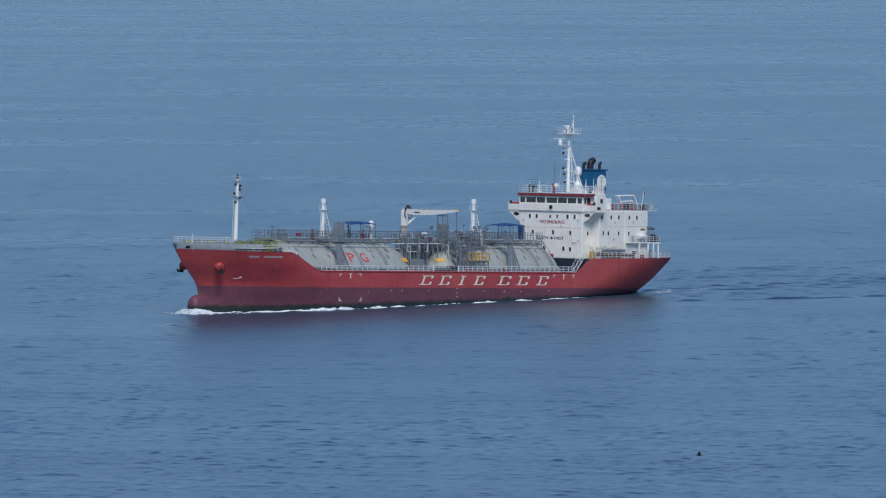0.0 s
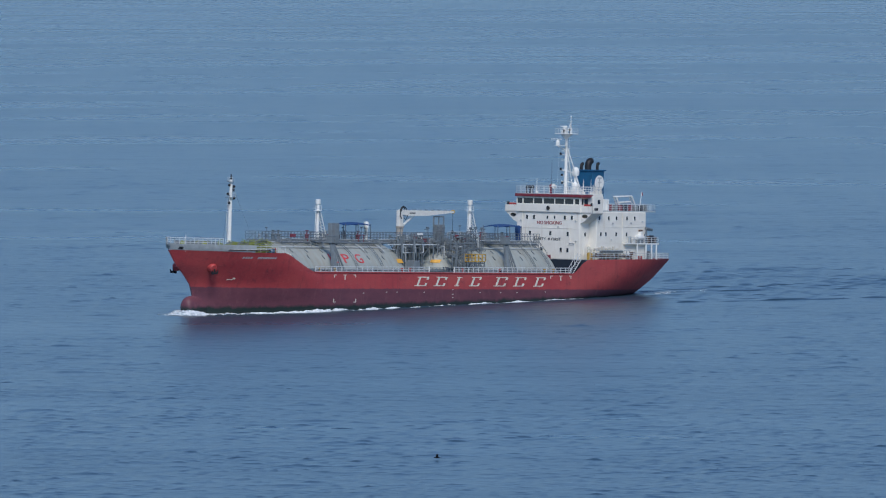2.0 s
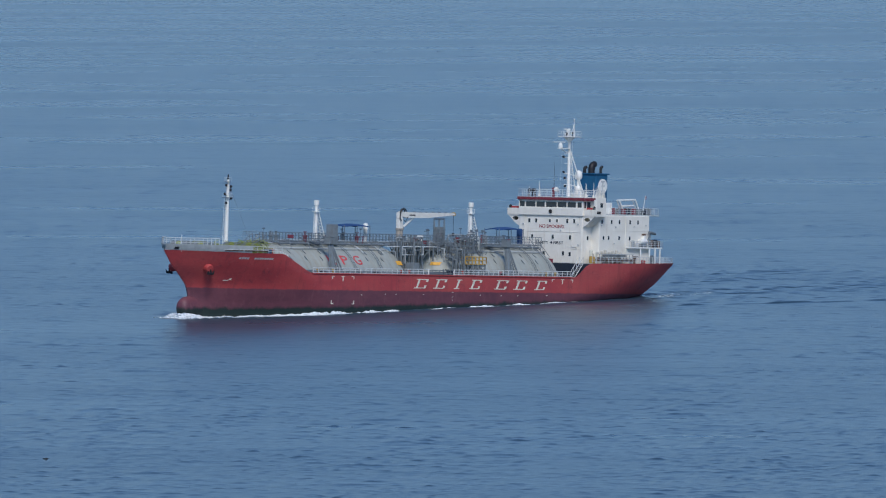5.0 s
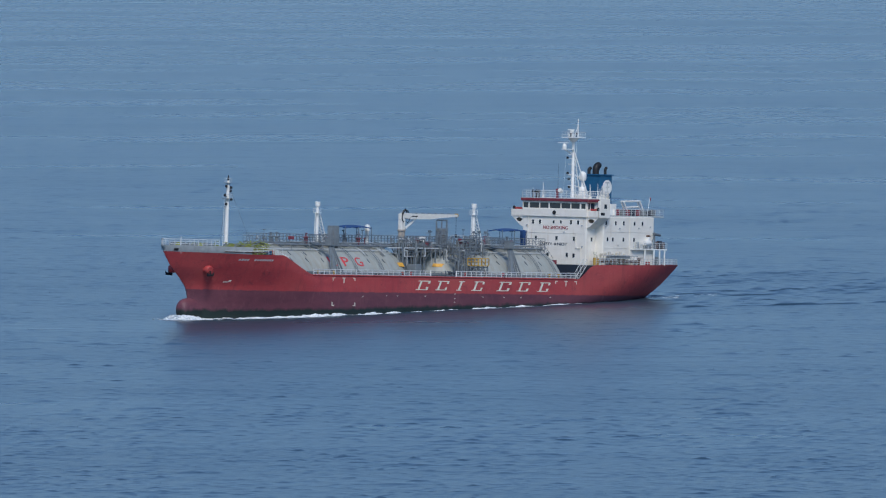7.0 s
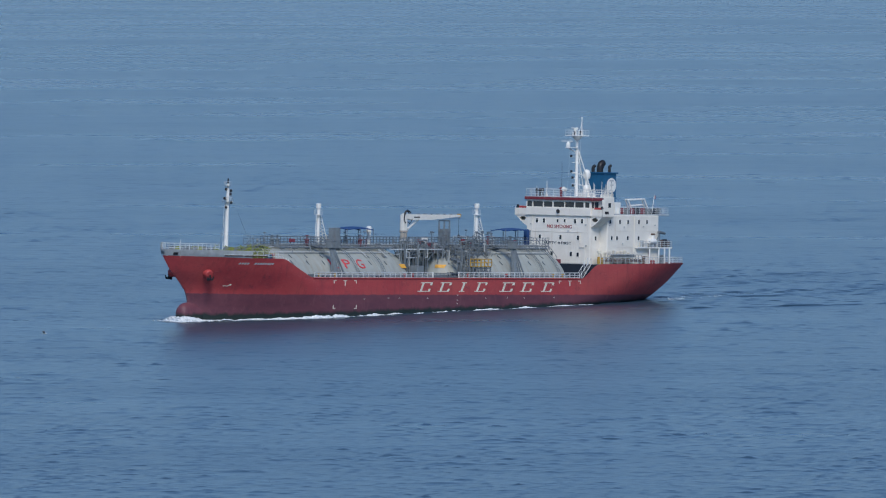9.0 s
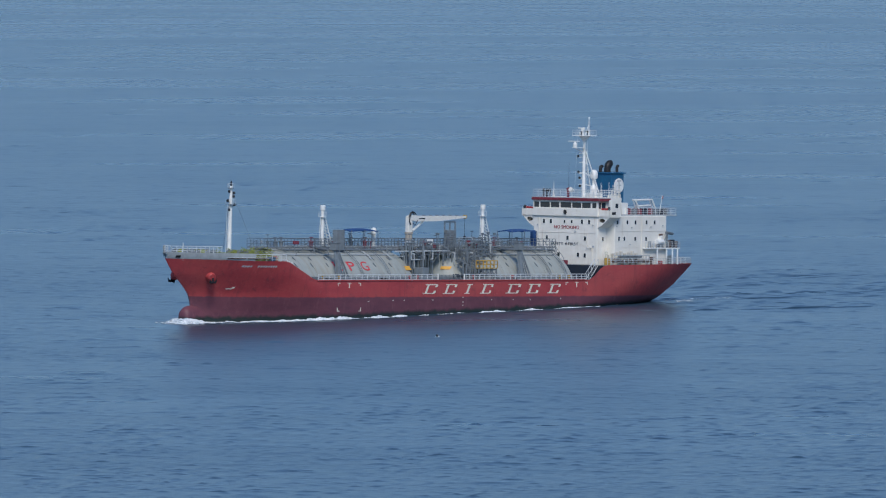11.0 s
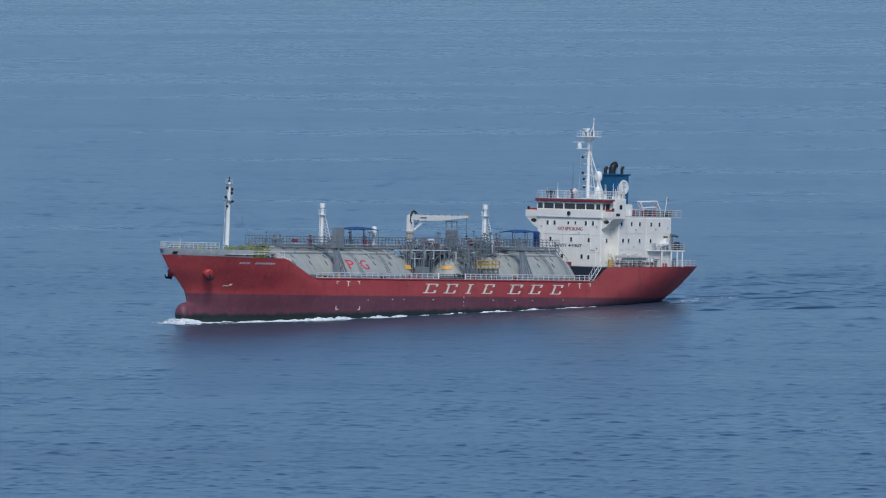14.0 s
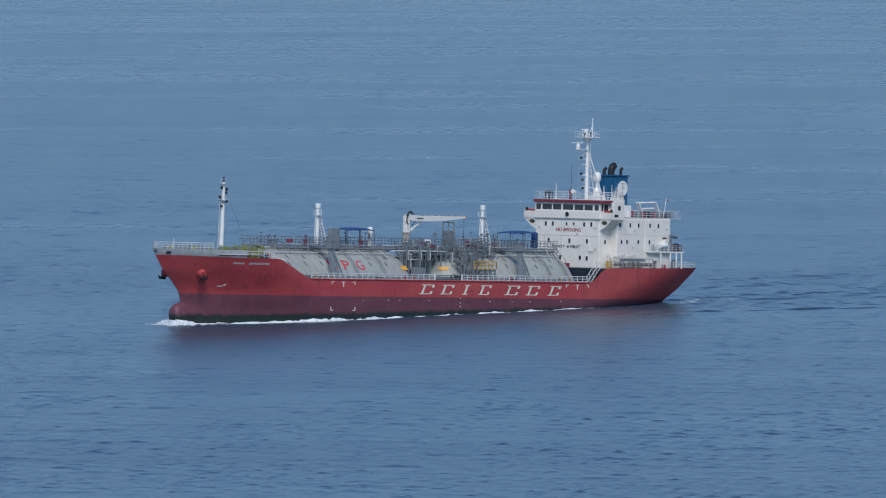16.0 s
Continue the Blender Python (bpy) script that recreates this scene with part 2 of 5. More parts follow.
def half_breadth(x, z):
    """Half the hull's breadth at a station and height."""
    xs = stem_x(z)
    full = lerp(z, [(-6, 25), (0, 27), (3, 31), (5.5, 35.5), (8, 40), (10, 41)])
    b = BEAM
    if x > full:
        u = max(0.0, (xs - x) / (xs - full))
        b = BEAM * math.sin(math.pi / 2 * u) ** lerp(z, [(-2, 1.0), (2, 0.82), (5, 0.9), (9, 0.98)])
    xa = stern_x(z)
    run = lerp(z, [(-6, -8), (-1, -18), (2, -28), (5, -36), (7, -40)])
    if x < run:
        u = min(1.0, (run - x) / (run - xa))
        end = lerp(z, [(-6, 0.05), (-1, 0.15), (1, 2.4), (2, 3.6), (4, 5.0), (7, 6.2)])
        b = end + (BEAM - end) * (1 - u ** lerp(z, [(-2, 1.6), (2, 2.2), (7, 2.6)]))
    return b


def top_z(x):
    """Height of the hull's upper edge along the ship's side."""
    return lerp(x, [(-57, 7.15), (-32.6, 6.95), (-31.6, 6.7), (-29.2, 4.95), (-28.4, 4.8), (33.6, 4.85), (34.6, 5.15), (39.6, 7.4), (40.4, 7.6), (46, 7.62), (58, 7.85)])


def hull():
    bm = bmesh.new()
    us = list(np.linspace(0, 1, 150))
    rows = []
    nz = 22
    for u in us:
        ring = []
        # stations are spaced along the upper edge
        xt = 58 - 115.2 * u
        for k in range(nz):
            v = k / (nz - 1)
            x = xt
            for _ in range(6):
                z = -5.0 + (top_z(min(max(x, -57), 57)) + 5.0) * v
                lo, hi = stern_x(z), stem_x(z)
                x = lo + (hi - lo) * (1 - u)
            ring.append((x, half_breadth(x, z) if 0 < u else 0.0, z))
        rows.append(ring)
    for side in (1, -1):
        g = [[bm.verts.new((x, side * max(y, 0.02), z)) for x, y, z in ring] for ring in rows]
        for a, b in zip(g, g[1:]):
            for k in range(nz - 1):
                f = [a[k], a[k + 1], b[k + 1], b[k]]
                bm.faces.new(f if side < 0 else f[::-1])
        if side == 1:
            port = g
    star = g
    for k in range(nz - 1):   # transom
        bm.faces.new([port[-1][k], star[-1][k], star[-1][k + 1], port[-1][k + 1]])
    for i in range(len(port) - 1):   # bottom
        bm.faces.new([port[i][0], star[i][0], star[i + 1][0], port[i + 1][0]])
    # bulbous bow
    ball = bmesh.ops.create_uvsphere(bm, u_segments=32, v_segments=24, radius=1)["verts"]
    for v in ball:
        r = math.hypot(v.co.y, v.co.z)
        k = math.sin(min(1.0, r) * math.pi / 2) ** 0.6 / max(r, 1e-6)
        v.co = (48.6 + 4.2 * v.co.x, 1.25 * k * v.co.y, -0.6 + 1.75 * k * v.co.z)
    bmesh.ops.remove_doubles(bm, verts=bm.verts, dist=0.015)
    bmesh.ops.recalc_face_normals(bm, faces=bm.faces)
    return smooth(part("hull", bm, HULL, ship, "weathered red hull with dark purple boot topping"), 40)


hull_ob = hull()


def deck_plate(name, x0, x1, z_off, mat, inset=0.05, label="", z=None):
    bm = bmesh.new()
    xs = np.linspace(x0, x1, 30)
    top = [[bm.verts.new((x, s * max(0.05, half_breadth(x, (top_z(x) if z is None else z)) - inset), (top_z(x) if z is None else z) + z_off)) for x in xs] for s in (1, -1)]
    for k in range(29):
        bm.faces.new([top[0][k], top[1][k], top[1][k + 1], top[0][k + 1]])
    r = bmesh.ops.extrude_face_region(bm, geom=list(bm.faces))
    bmesh.ops.translate(bm, vec=(0, 0, -0.12), verts=[v for v in r["geom"] if isinstance(v, bmesh.types.BMVert)])
    bmesh.ops.recalc_face_normals(bm, faces=bm.faces)
    return part(name, bm, mat, ship, label)


def tank(x_aft, x_fore, r=6.8, zc=2.4, dome=3.6):
    n = 10
    head = [(math.sin(math.pi / 2 * k / n) ** 0.8, math.cos(math.pi / 2 * k / n) ** 0.8) for k in range(n + 1)]
    prof = [(r * a, -dome * b) for a, b in head]
    length = x_fore - x_aft
    prof += [(r, length * k / 8) for k in range(1, 8)]
    prof += [(r * a, length + dome * b) for a, b in head[::-1]]
    m = Matrix.Translation((x_aft, 0, zc)) @ pose(0, 0, 0, 0, 90, 0)
    return smooth(part("cargo_tank", lathe(prof, 72, m), TANK, ship, "pale grey-green cylindrical pressure tank with rust runs"), 30)


TANK_R, TANK_Z = 6.8, 2.4
tank_fore = tank(9.8, 35.0)
tank_aft = tank(-27.1, -3.0)

NAVY = paint("navy_paint", (0.02, 0.03, 0.05), 0.5, 0.2)
BLUE = paint("funnel_blue_paint", (0.012, 0.10, 0.22), 0.45, 0.25, (0.02, 0.03, 0.04))
CANVAS = paint("blue_canvas", (0.02, 0.07, 0.22), 0.8, 0.1)
YELLOW = paint("yellow_paint", (0.52, 0.33, 0.06), 0.55, 0.4)
ORANGE = paint("orange_paint", (0.80, 0.42, 0.05), 0.55, 0.15)
LETTER_RED = paint("letter_red_paint", (0.62, 0.06, 0.07), 0.5, 0.1)
LETTER_DARK = paint("letter_maroon_paint", (0.28, 0.02, 0.04), 0.5, 0.0)
BLACK = paint("black_paint", (0.015, 0.015, 0.018), 0.5, 0.1)
CREAM = paint("brand_cream_paint", (0.80, 0.78, 0.66), 0.5, 0.35)
ROPE = paint("green_rope", (0.27, 0.31, 0.08), 0.9, 0.3, (0.35, 0.30, 0.08), scale=3)
EAVES = paint("eaves_paint", (0.20, 0.026, 0.04), 0.5, 0.5, (0.55, 0.45, 0.42), scale=1.2)
BOLSTER = paint("bolster_paint", (0.46, 0.065, 0.065), 0.45, 0.15)
RAILING = paint("rail_paint", (0.62, 0.65, 0.66), 0.5, 0.3)
DARK_RAIL = paint("grey_rail_paint", (0.16, 0.19, 0.215), 0.5, 0.4)
MAROON = paint("faded_maroon_paint", (0.22, 0.045, 0.065), 0.55, 0.3)
# opaque panes: the unlit rooms behind are put into their dark colour
GLASS = Mat("dark_room_glass", 0.08)
GLASS.b.inputs["Base Color"].default_value = (0.02, 0.03, 0.045, 1)
GLASS = GLASS.m


# ---- more helpers for the ship ----
def hull_patch(name, x0, x1, z0, z1, mat, side=1, out=0.03, slant=0.0, label="", parent=None):
    """A painted plate that lies on the hull's side."""
    bm = bmesh.new()
    nx, nz = 6, 3
    layers = []
    for o in (0.0, out):
        g = []
        for i in range(nx):
            col = []
            for k in range(nz):
                z = z0 + (z1 - z0) * k / (nz - 1)
                x = x0 + (x1 - x0) * i / (nx - 1) - slant * (z - z0)
                col.append(bm.verts.new((x, side * (half_breadth(x, z) + o), z)))
            g.append(col)
        layers.append(g)
    a, b = layers
    for i in range(nx - 1):
        for k in range(nz - 1):
            bm.faces.new([b[i][k], b[i + 1][k], b[i + 1][k + 1], b[i][k + 1]])
    for i in range(nx - 1):
        for k in (0, nz - 1):
            bm.faces.new([a[i][k], a[i + 1][k], b[i + 1][k], b[i][k]])
    for k in range(nz - 1):
        for i in (0, nx - 1):
            bm.faces.new([a[i][k], a[i][k + 1], b[i][k + 1], b[i][k]])
    bmesh.ops.recalc_face_normals(bm, faces=bm.faces)
    return part(name, bm, mat, parent or hull_ob, label)


def put_rail(bm, pts, h=1.0, step=1.5, rows=3, r=0.035):
    """A railing along a polyline of floor points."""
    for a, b in zip(pts, pts[1:]):
        a, b = Vector(a), Vector(b)
        n = max(1, round((b - a).length / step))
        for k in range(n + 1):
            p = a.lerp(b, k / n)
            put_rod(bm, p, p + Vector((0, 0, h)), r, seg=5)
        for k in range(1, rows + 1):
            up = Vector((0, 0, h * k / rows))
            put_rod(bm, a + up, b + up, r if k == rows else r * 0.8, seg=5)


def railing(pts, parent, mat=None, h=1.0, step=1.5, rows=3, r=0.035, label=""):
    bm = bmesh.new()
    put_rail(bm, pts, h, step, rows, r)
    return part("railing", bm, mat or RAILING, parent, label)


def lettering(name, body, origin, right, up, width, height, mat, parent, label=""):
    """Raised painted letters: the text's box is fitted to width and height."""
    cu = bpy.data.curves.new(name, "FONT")
    cu.body, cu.extrude = body, 0.02
    tmp = new(name, cu)
    bpy.context.view_layer.update()
    me = bpy.data.meshes.new_from_object(tmp.evaluated_get(bpy.context.evaluated_depsgraph_get()))
    bpy.data.objects.remove(tmp)
    co = np.empty(len(me.vertices) * 3)
    me.vertices.foreach_get("co", co)
    co = co.reshape(-1, 3)
    lo, hi = co.min(0), co.max(0)
    u, v = (co[:, 0] - lo[0]) / (hi[0] - lo[0]) * width, (co[:, 1] - lo[1]) / (hi[1] - lo[1]) * height
    w = co[:, 2]
    R, U = Vector(right), Vector(up)
    N = R.cross(U)
    out = np.array(origin)[None] + u[:, None] * np.array(R)[None] + v[:, None] * np.array(U)[None] + w[:, None] * np.array(N)[None]
    me.vertices.foreach_set("co", out.ravel())
    me.materials.clear()
    me.materials.append(mat)
    ob = new(name, me)
    ob.parent = parent
    return tagged(ob, label), (u, v, w, me)


def front_window(parent, x, y, z, w=0.42, h=0.58):
    """A small framed window in a wall that faces ahead."""
    fr = bmesh.new()
    for y0, y1, z0, z1 in ((y - w / 2 - 0.06, y - w / 2, z - h / 2 - 0.06, z + h / 2 + 0.06), (y + w / 2, y + w / 2 + 0.06, z - h / 2 - 0.06, z + h / 2 + 0.06),
                           (y - w / 2, y + w / 2, z + h / 2, z + h / 2 + 0.06), (y - w / 2, y + w / 2, z - h / 2 - 0.06, z - h / 2)):
        put_box(fr, x, x + 0.05, y0, y1, z0, z1)
    part("window", fr, WHITE, parent)
    return part("window_pane", box(x - 0.02, x + 0.015, y - w / 2, y + w / 2, z - h / 2, z + h / 2), GLASS, parent)


def side_window(parent, x, y, z, w=0.42, h=0.58):
    fr = bmesh.new()
    for x0, x1, z0, z1 in ((x - w / 2 - 0.06, x - w / 2, z - h / 2 - 0.06, z + h / 2 + 0.06), (x + w / 2, x + w / 2 + 0.06, z - h / 2 - 0.06, z + h / 2 + 0.06),
                           (x - w / 2, x + w / 2, z + h / 2, z + h / 2 + 0.06), (x - w / 2, x + w / 2, z - h / 2 - 0.06, z - h / 2)):
        put_box(fr, x0, x1, y, y + 0.05, z0, z1)
    part("window", fr, WHITE, parent)
    return part("window_pane", box(x - w / 2, x + w / 2, y - 0.02, y + 0.015, z - h / 2, z + h / 2), GLASS, parent)


# ---- hull fittings ----
deck_plate("poop_deck", -56.2, -32.8, -0.08, GREY, 0.2)
deck_plate("forecastle_deck", 40.4, 55.6, -0.15, GREY, 0.45)
deck_plate("main_deck", -32.7, 36.0, -0.3, GREY, 0.25, z=4.85)
# the navy is shadow put into this bulkhead's colour
part("bulkhead", box(-32.9, -32.7, -8.9, 8.9, 4.5, 6.86), NAVY, ship, "bulkhead under the deckhouse, coloured navy for the shadow on it")
part("bulkhead", box(39.5, 39.7, -6.9, 6.9, 4.5, 7.3), GREY, ship)


def bulwark():
    bm = bmesh.new()
    us = np.linspace(0, 1, 26)
    for side in (1, -1):
        loops = []
        for u in us:
            loop = []
            for z, o in ((7.62, 0.008), (8.15, 0.012), (8.66, 0.02), (8.66, -0.12), (7.62, -0.12)):
                hi = stem_x(z)
                zz = z + 0.24 * (1 - u) * (1 if z < 8 else 0.4)
                x = hi - (hi - 45.8) * u
                y = half_breadth(min(x, hi - 0.001), z) + o if u > 0 else 0.01
                loop.append(bm.verts.new((x, side * max(0.01, y), zz)))
            loops.append(loop)
        for a, b in zip(loops, loops[1:]):
            for k in range(5):
                bm.faces.new([a[k], a[(k + 1) % 5], b[(k + 1) % 5], b[k]])
        bm.faces.new(loops[-1])
    bmesh.ops.remove_doubles(bm, verts=bm.verts, dist=0.02)
    bmesh.ops.recalc_face_normals(bm, faces=bm.faces)
    return smooth(part("bulwark", bm, LIGHT_GREY, ship, "grey bulwark round the forecastle"), 30)


bw = bulwark()
for side in (1, -1):
    # fairleads: dark plates, coloured like the unlit inside of the openings
    hull_patch("fairlead", 55.6, 55.1, 7.95, 8.3, BLACK, side, 0.05, parent=bw)
    for xa, xb in ((49.6, 47.2), (46.9, 43.4)):
        hull_patch("fairlead", xa, xb, 7.86, 8.02, RUSTY, side, 0.05, parent=bw)
        hull_patch("fairlead_rim", xa + 0.1, xb - 0.1, 8.02, 8.08, WHITE, side, 0.08, parent=bw)
    # hawse bolster and anchor
    at = Vector((50.4, side * 3.15, 5.35))
    out = Vector((0.3, side * 1.0, -0.3)).normalized()
    m = Matrix.Translation(at) @ out.to_track_quat("Z", "Y").to_matrix().to_4x4()
    smooth(part("anchor_bolster", lathe([(0.74, -0.8), (0.64, 0.3), (0.58, 0.6), (0.5, 0.7), (0.0, 0.7)], 20, m), BOLSTER, hull_ob, "bright red anchor bolster"))
    bm = bmesh.new()
    tip = at + out * 0.8 + Vector((0, 0, -0.1))
    put_rod(bm, tip + Vector((0, 0, 0.1)), tip + Vector((-0.05, 0.0, -0.5)), 0.13)
    put_rod(bm, tip + Vector((0.55, 0, -0.5)), tip + Vector((-0.6, 0, -0.55)), 0.19, 0.15)
    for d in (0.55, -0.6):
        put_rod(bm, tip + Vector((d, 0, -0.5)), tip + Vector((d * 1.1, side * 0.15, -0.1)), 0.14, 0.05)
    put_rod(bm, tip + Vector((-0.05, 0, -0.5)), tip + Vector((-0.05, -side * 0.5, -0.6)), 0.18)
    part("anchor", bm, BLACK, hull_ob, "dark stockless anchor")

# the owner's mark on the side as plain slanted shapes: a broad stroke between two thin bars with short ends
for x0, x1 in ((9.9, 6.3), (5.3, 1.9), (0.4, -1.75), (-3.2, -6.4), (-9.1, -12.8), (-13.85, -17.3), (-18.8, -22.05)):
    for side in (1, -1):
        z0, z1, s = 2.86, 4.24, 0.55
        w = x0 - x1 - s * 1.38
        lead = 0.18 * w if w > 2 else 0.32 * w
        hull_patch("brand_shape", x0 - lead, x0 - lead - 0.42, z0, z1, CREAM, side, 0.03, s)
        hull_patch("brand_shape", x0 - 0.05, x0 - 0.92 * w, z0, z0 + 0.12, CREAM, side, 0.034, s)
        top = s * (z1 - 0.12 - z0)
        hull_patch("brand_shape", x0 - top - 0.05, x0 - top - 0.92 * w, z1 - 0.12, z1, CREAM, side, 0.034, s)
        if w > 2:
            hull_patch("brand_shape", x0 - 0.84 * w, x0 - w, z0 + 0.05, z0 + 0.45, CREAM, side, 0.038, s)
            up = s * (z1 - 0.42 - z0)
            hull_patch("brand_shape", x0 - up - 0.84 * w, x0 - up - w, z1 - 0.42, z1 - 0.03, CREAM, side, 0.038, s)
for side in (1, -1):
    for x0, x1 in ((47.2, 45.7), (45.0, 41.9)):
        n = 4 if x0 > 46 else 8
        for k in range(n):
            w = (x0 - x1) / n
            hull_patch("name_bar", x0 - k * w, x0 - k * w - w * 0.72, 6.7, 6.96, LIGHT_GREY, side, 0.02, 0.3)
    # load marks, draught marks and tug marks
    for x in (26.4, -25.7):
        hull_patch("tug_mark", x + 0.1, x - 0.1, 3.75, 4.5, CREAM, side, 0.02)
        hull_patch("tug_mark", x + 0.4, x - 0.4, 4.4, 4.5, CREAM, side, 0.025)
        for e in (1, -1):
            hull_patch("tug_mark", x + e * 2.5 + 0.07, x + e * 2.5 - 0.07, 4.05, 4.5, CREAM, side, 0.02)
            hull_patch("tug_mark", x + e * 2.5, x + e * 2.0, 4.4, 4.5, CREAM, side, 0.025)
            if x > 0:
                hull_patch("tug_mark", x + e * 2.6 + 0.08, x + e * 2.6 - 0.08, 0.4, 0.95, CREAM, side, 0.02)
                hull_patch("tug_mark", x + e * 2.6, x + e * 2.1, 0.4, 0.5, CREAM, side, 0.025)
    for x, z in ((22.0, 1.75), (16.5, 1.9), (14, 1.9), (7.5, 1.9), (0.6, 1.6), (0.6, 1.1), (0.6, 2.3), (-6, 1.9), (-11, 1.9), (-15, 1.9), (-22, 2.0)):
        hull_patch("draught_mark", x + 0.13, x - 0.13, z, z + 0.1, CREAM, side, 0.02)
    hull_patch("hull_mark", 47.6, 46.9, 3.5, 3.62, CREAM, side, 0.02, 0.3)
    hull_patch("hull_mark", 46.9, 46.6, 3.62, 3.85, CREAM, side, 0.02, 0.3)
    # rubbing strip under the deck edge
    bm = bmesh.new()
    put_rod(bm, (-28, side * 9.03, 4.78), (33.6, side * 9.03, 4.83), 0.09)
    part("rubbing_strip", bm, RED, hull_ob)
# rudder head
part("rudder", box(-49.6, -46.6, -0.25, 0.25, -4.5, 0.6, 0.15), HULL, ship)

# ---- forecastle ----
for side in (1, -1):
    pts = [(stem_x(8.7) - 0.3, 0.0, 8.72)] + [(x, side * (half_breadth(x, 8.6) - 0.1), 8.64) for x in (56.2, 54.4, 52.4, 50.4)]
    railing(pts, ship, RAILING, 0.95, 0.7, 3, 0.05, "white stem railing")
    pts = [(x, side * (half_breadth(x, 7.7) - 0.1), 7.55) for x in (45.7, 43.0, 40.4)]
    railing(pts, ship, RAILING, 1.0, 0.9, 3, 0.04)
part("jackstaff", rod((54.6, 1.6, 7.6), (54.6, 1.6, 10.1), 0.07), RAILING, ship)


def winch(x, y):
    body = part("mooring_winch", box(x - 0.9, x + 0.9, y - 1.5, y + 1.5, 7.5, 7.9, 0.05), GREY, ship, "grey mooring winch with yellow-green rope")
    for k, dy in enumerate((-1.0, 0.1, 1.1)):
        m = Matrix.Translation((x, y + dy, 8.3)) @ pose(0, 0, 0, 90, 0, 0)
        smooth(part("rope_drum", lathe([(0, -0.45), (0.85, -0.45), (0.85, -0.38), (0.62, -0.36), (0.68, 0), (0.62, 0.36), (0.85, 0.38), (0.85, 0.45), (0, 0.45)], 16, m), (GREY, ROPE, GREY)[k], body))


rng = random.Random(3)
for x, y in ((50.5, 2.2), (50.5, -2.0), (45.2, 3.6), (45.2, -3.4), (42.0, 4.2)):
    winch(x, y)


def rope_heap(x, y, r):
    """Loose coils piled on the deck."""
    bm = bmesh.new()
    for k in range(85):
        a = rng.uniform(0, 6.28)
        rr = r * rng.uniform(0.2, 1)
        p = Vector((x + rr * math.cos(a), y + rr * math.sin(a), 7.6 + rng.uniform(0.1, 2.1) * (1.15 - rr / r)))
        d = Vector((rng.uniform(-1, 1), rng.uniform(-1, 1), rng.uniform(-0.2, 0.6))).normalized() * rng.uniform(0.3, 0.6)
        put_rod(bm, p - d, p + d, 0.05, 0.03, 5)
    return part("rope_heap", bm, ROPE, ship, "untidy heap of yellow-green mooring rope")


for x, y, r in ((49.2, 3.6, 1.2), (47.6, 4.6, 1.2), (44.6, 6.0, 1.3), (43.2, 6.6, 1.2), (41.7, 6.6, 1.2), (46.0, 5.6, 0.9)):
    rope_heap(x, y, r)
part("locker", box(40.7, 41.5, 6.6, 7.6, 7.5, 8.3, 0.04), RED, ship, "red fire hose locker")
part("locker", box(41.7, 42.6, 7.2, 8.0, 7.5, 8.15, 0.04), BLUE, ship, "blue deck locker")
for k in range(4):
    part("gate_stripe", box(40.3 - k * 0.55, 40.05 - k * 0.55, 8.2, 8.35, 7.0 - 0.1 * k, 7.95 - 0.15 * k), WHITE, ship)


def foremast():
    m = part("foremast", rod((42.68, 0, 7.5), (42.42, 0, 18.2), 0.36, 0.22, 14), WHITE, ship, "white tubular foremast")
    smooth(m)
    part("mast_top", rod((42.42, 0, 18.2), (42.4, 0, 18.95), 0.16, 0.08, 8), BLACK, m)
    for z, w in ((15.6, 0.75), (17.9, 0.5)):
        part("lamp_platform", lathe([(0, z - 0.08), (w, z - 0.08), (w, z), (0, z)], 14, Matrix.Translation((42.5, 0, 0))), GREY, m)
        bm = bmesh.new()
        for k in range(5):
            a = k * 1.256
            put_rod(bm, (42.5 + w * math.cos(a), w * math.sin(a), z), (42.5 + w * math.cos(a), w * math.sin(a), z + 0.6), 0.03, seg=4)
            b = a + 1.256
            put_rod(bm, (42.5 + w * math.cos(a), w * math.sin(a), z + 0.6), (42.5 + w * math.cos(b), w * math.sin(b), z + 0.6), 0.03, seg=4)
        part("platform_rail", bm, RAILING, m)
    for z, x in ((15.9, 43.3), (16.5, 42.0), (17.2, 43.0), (14.6, 42.95), (17.0, 41.9), (15.3, 41.8)):
        part("mast_lamp", lathe([(0, 0), (0.16, 0.02), (0.2, 0.2), (0.14, 0.36), (0, 0.4)], 10, Matrix.Translation((x, 0.15, z))), BLACK, m, "dark navigation lamp")
        part("lamp_bracket", rod((42.5, 0, z - 0.02), (x, 0.15, z - 0.02), 0.05), GREY, m)
    bm = bmesh.new()
    for dy in (-0.2, 0.2):
        put_rod(bm, (43.2, dy, 7.5), (42.95, dy, 15.5), 0.03, seg=4)
    for k in range(24):
        z = 7.8 + k * 0.32
        put_rod(bm, (43.2 - 0.03 * (z - 7.5), -0.2, z), (43.2 - 0.03 * (z - 7.5), 0.2, z), 0.02, seg=4)
    part("ladder", bm, WHITE, m)
    for x, y in ((40.1, 3.5), (40.1, -3.5)):
        part("stay", rod((42.45, 0, 17.8), (x, y, 7.5), 0.02, None, 4), GREY, m)


foremast()

# ---- cargo tanks: fittings ----
def on_tank(x, phi, out=0.0):
    return Vector((x, (TANK_R + out) * math.sin(phi), TANK_Z + (TANK_R + out) * math.cos(phi)))


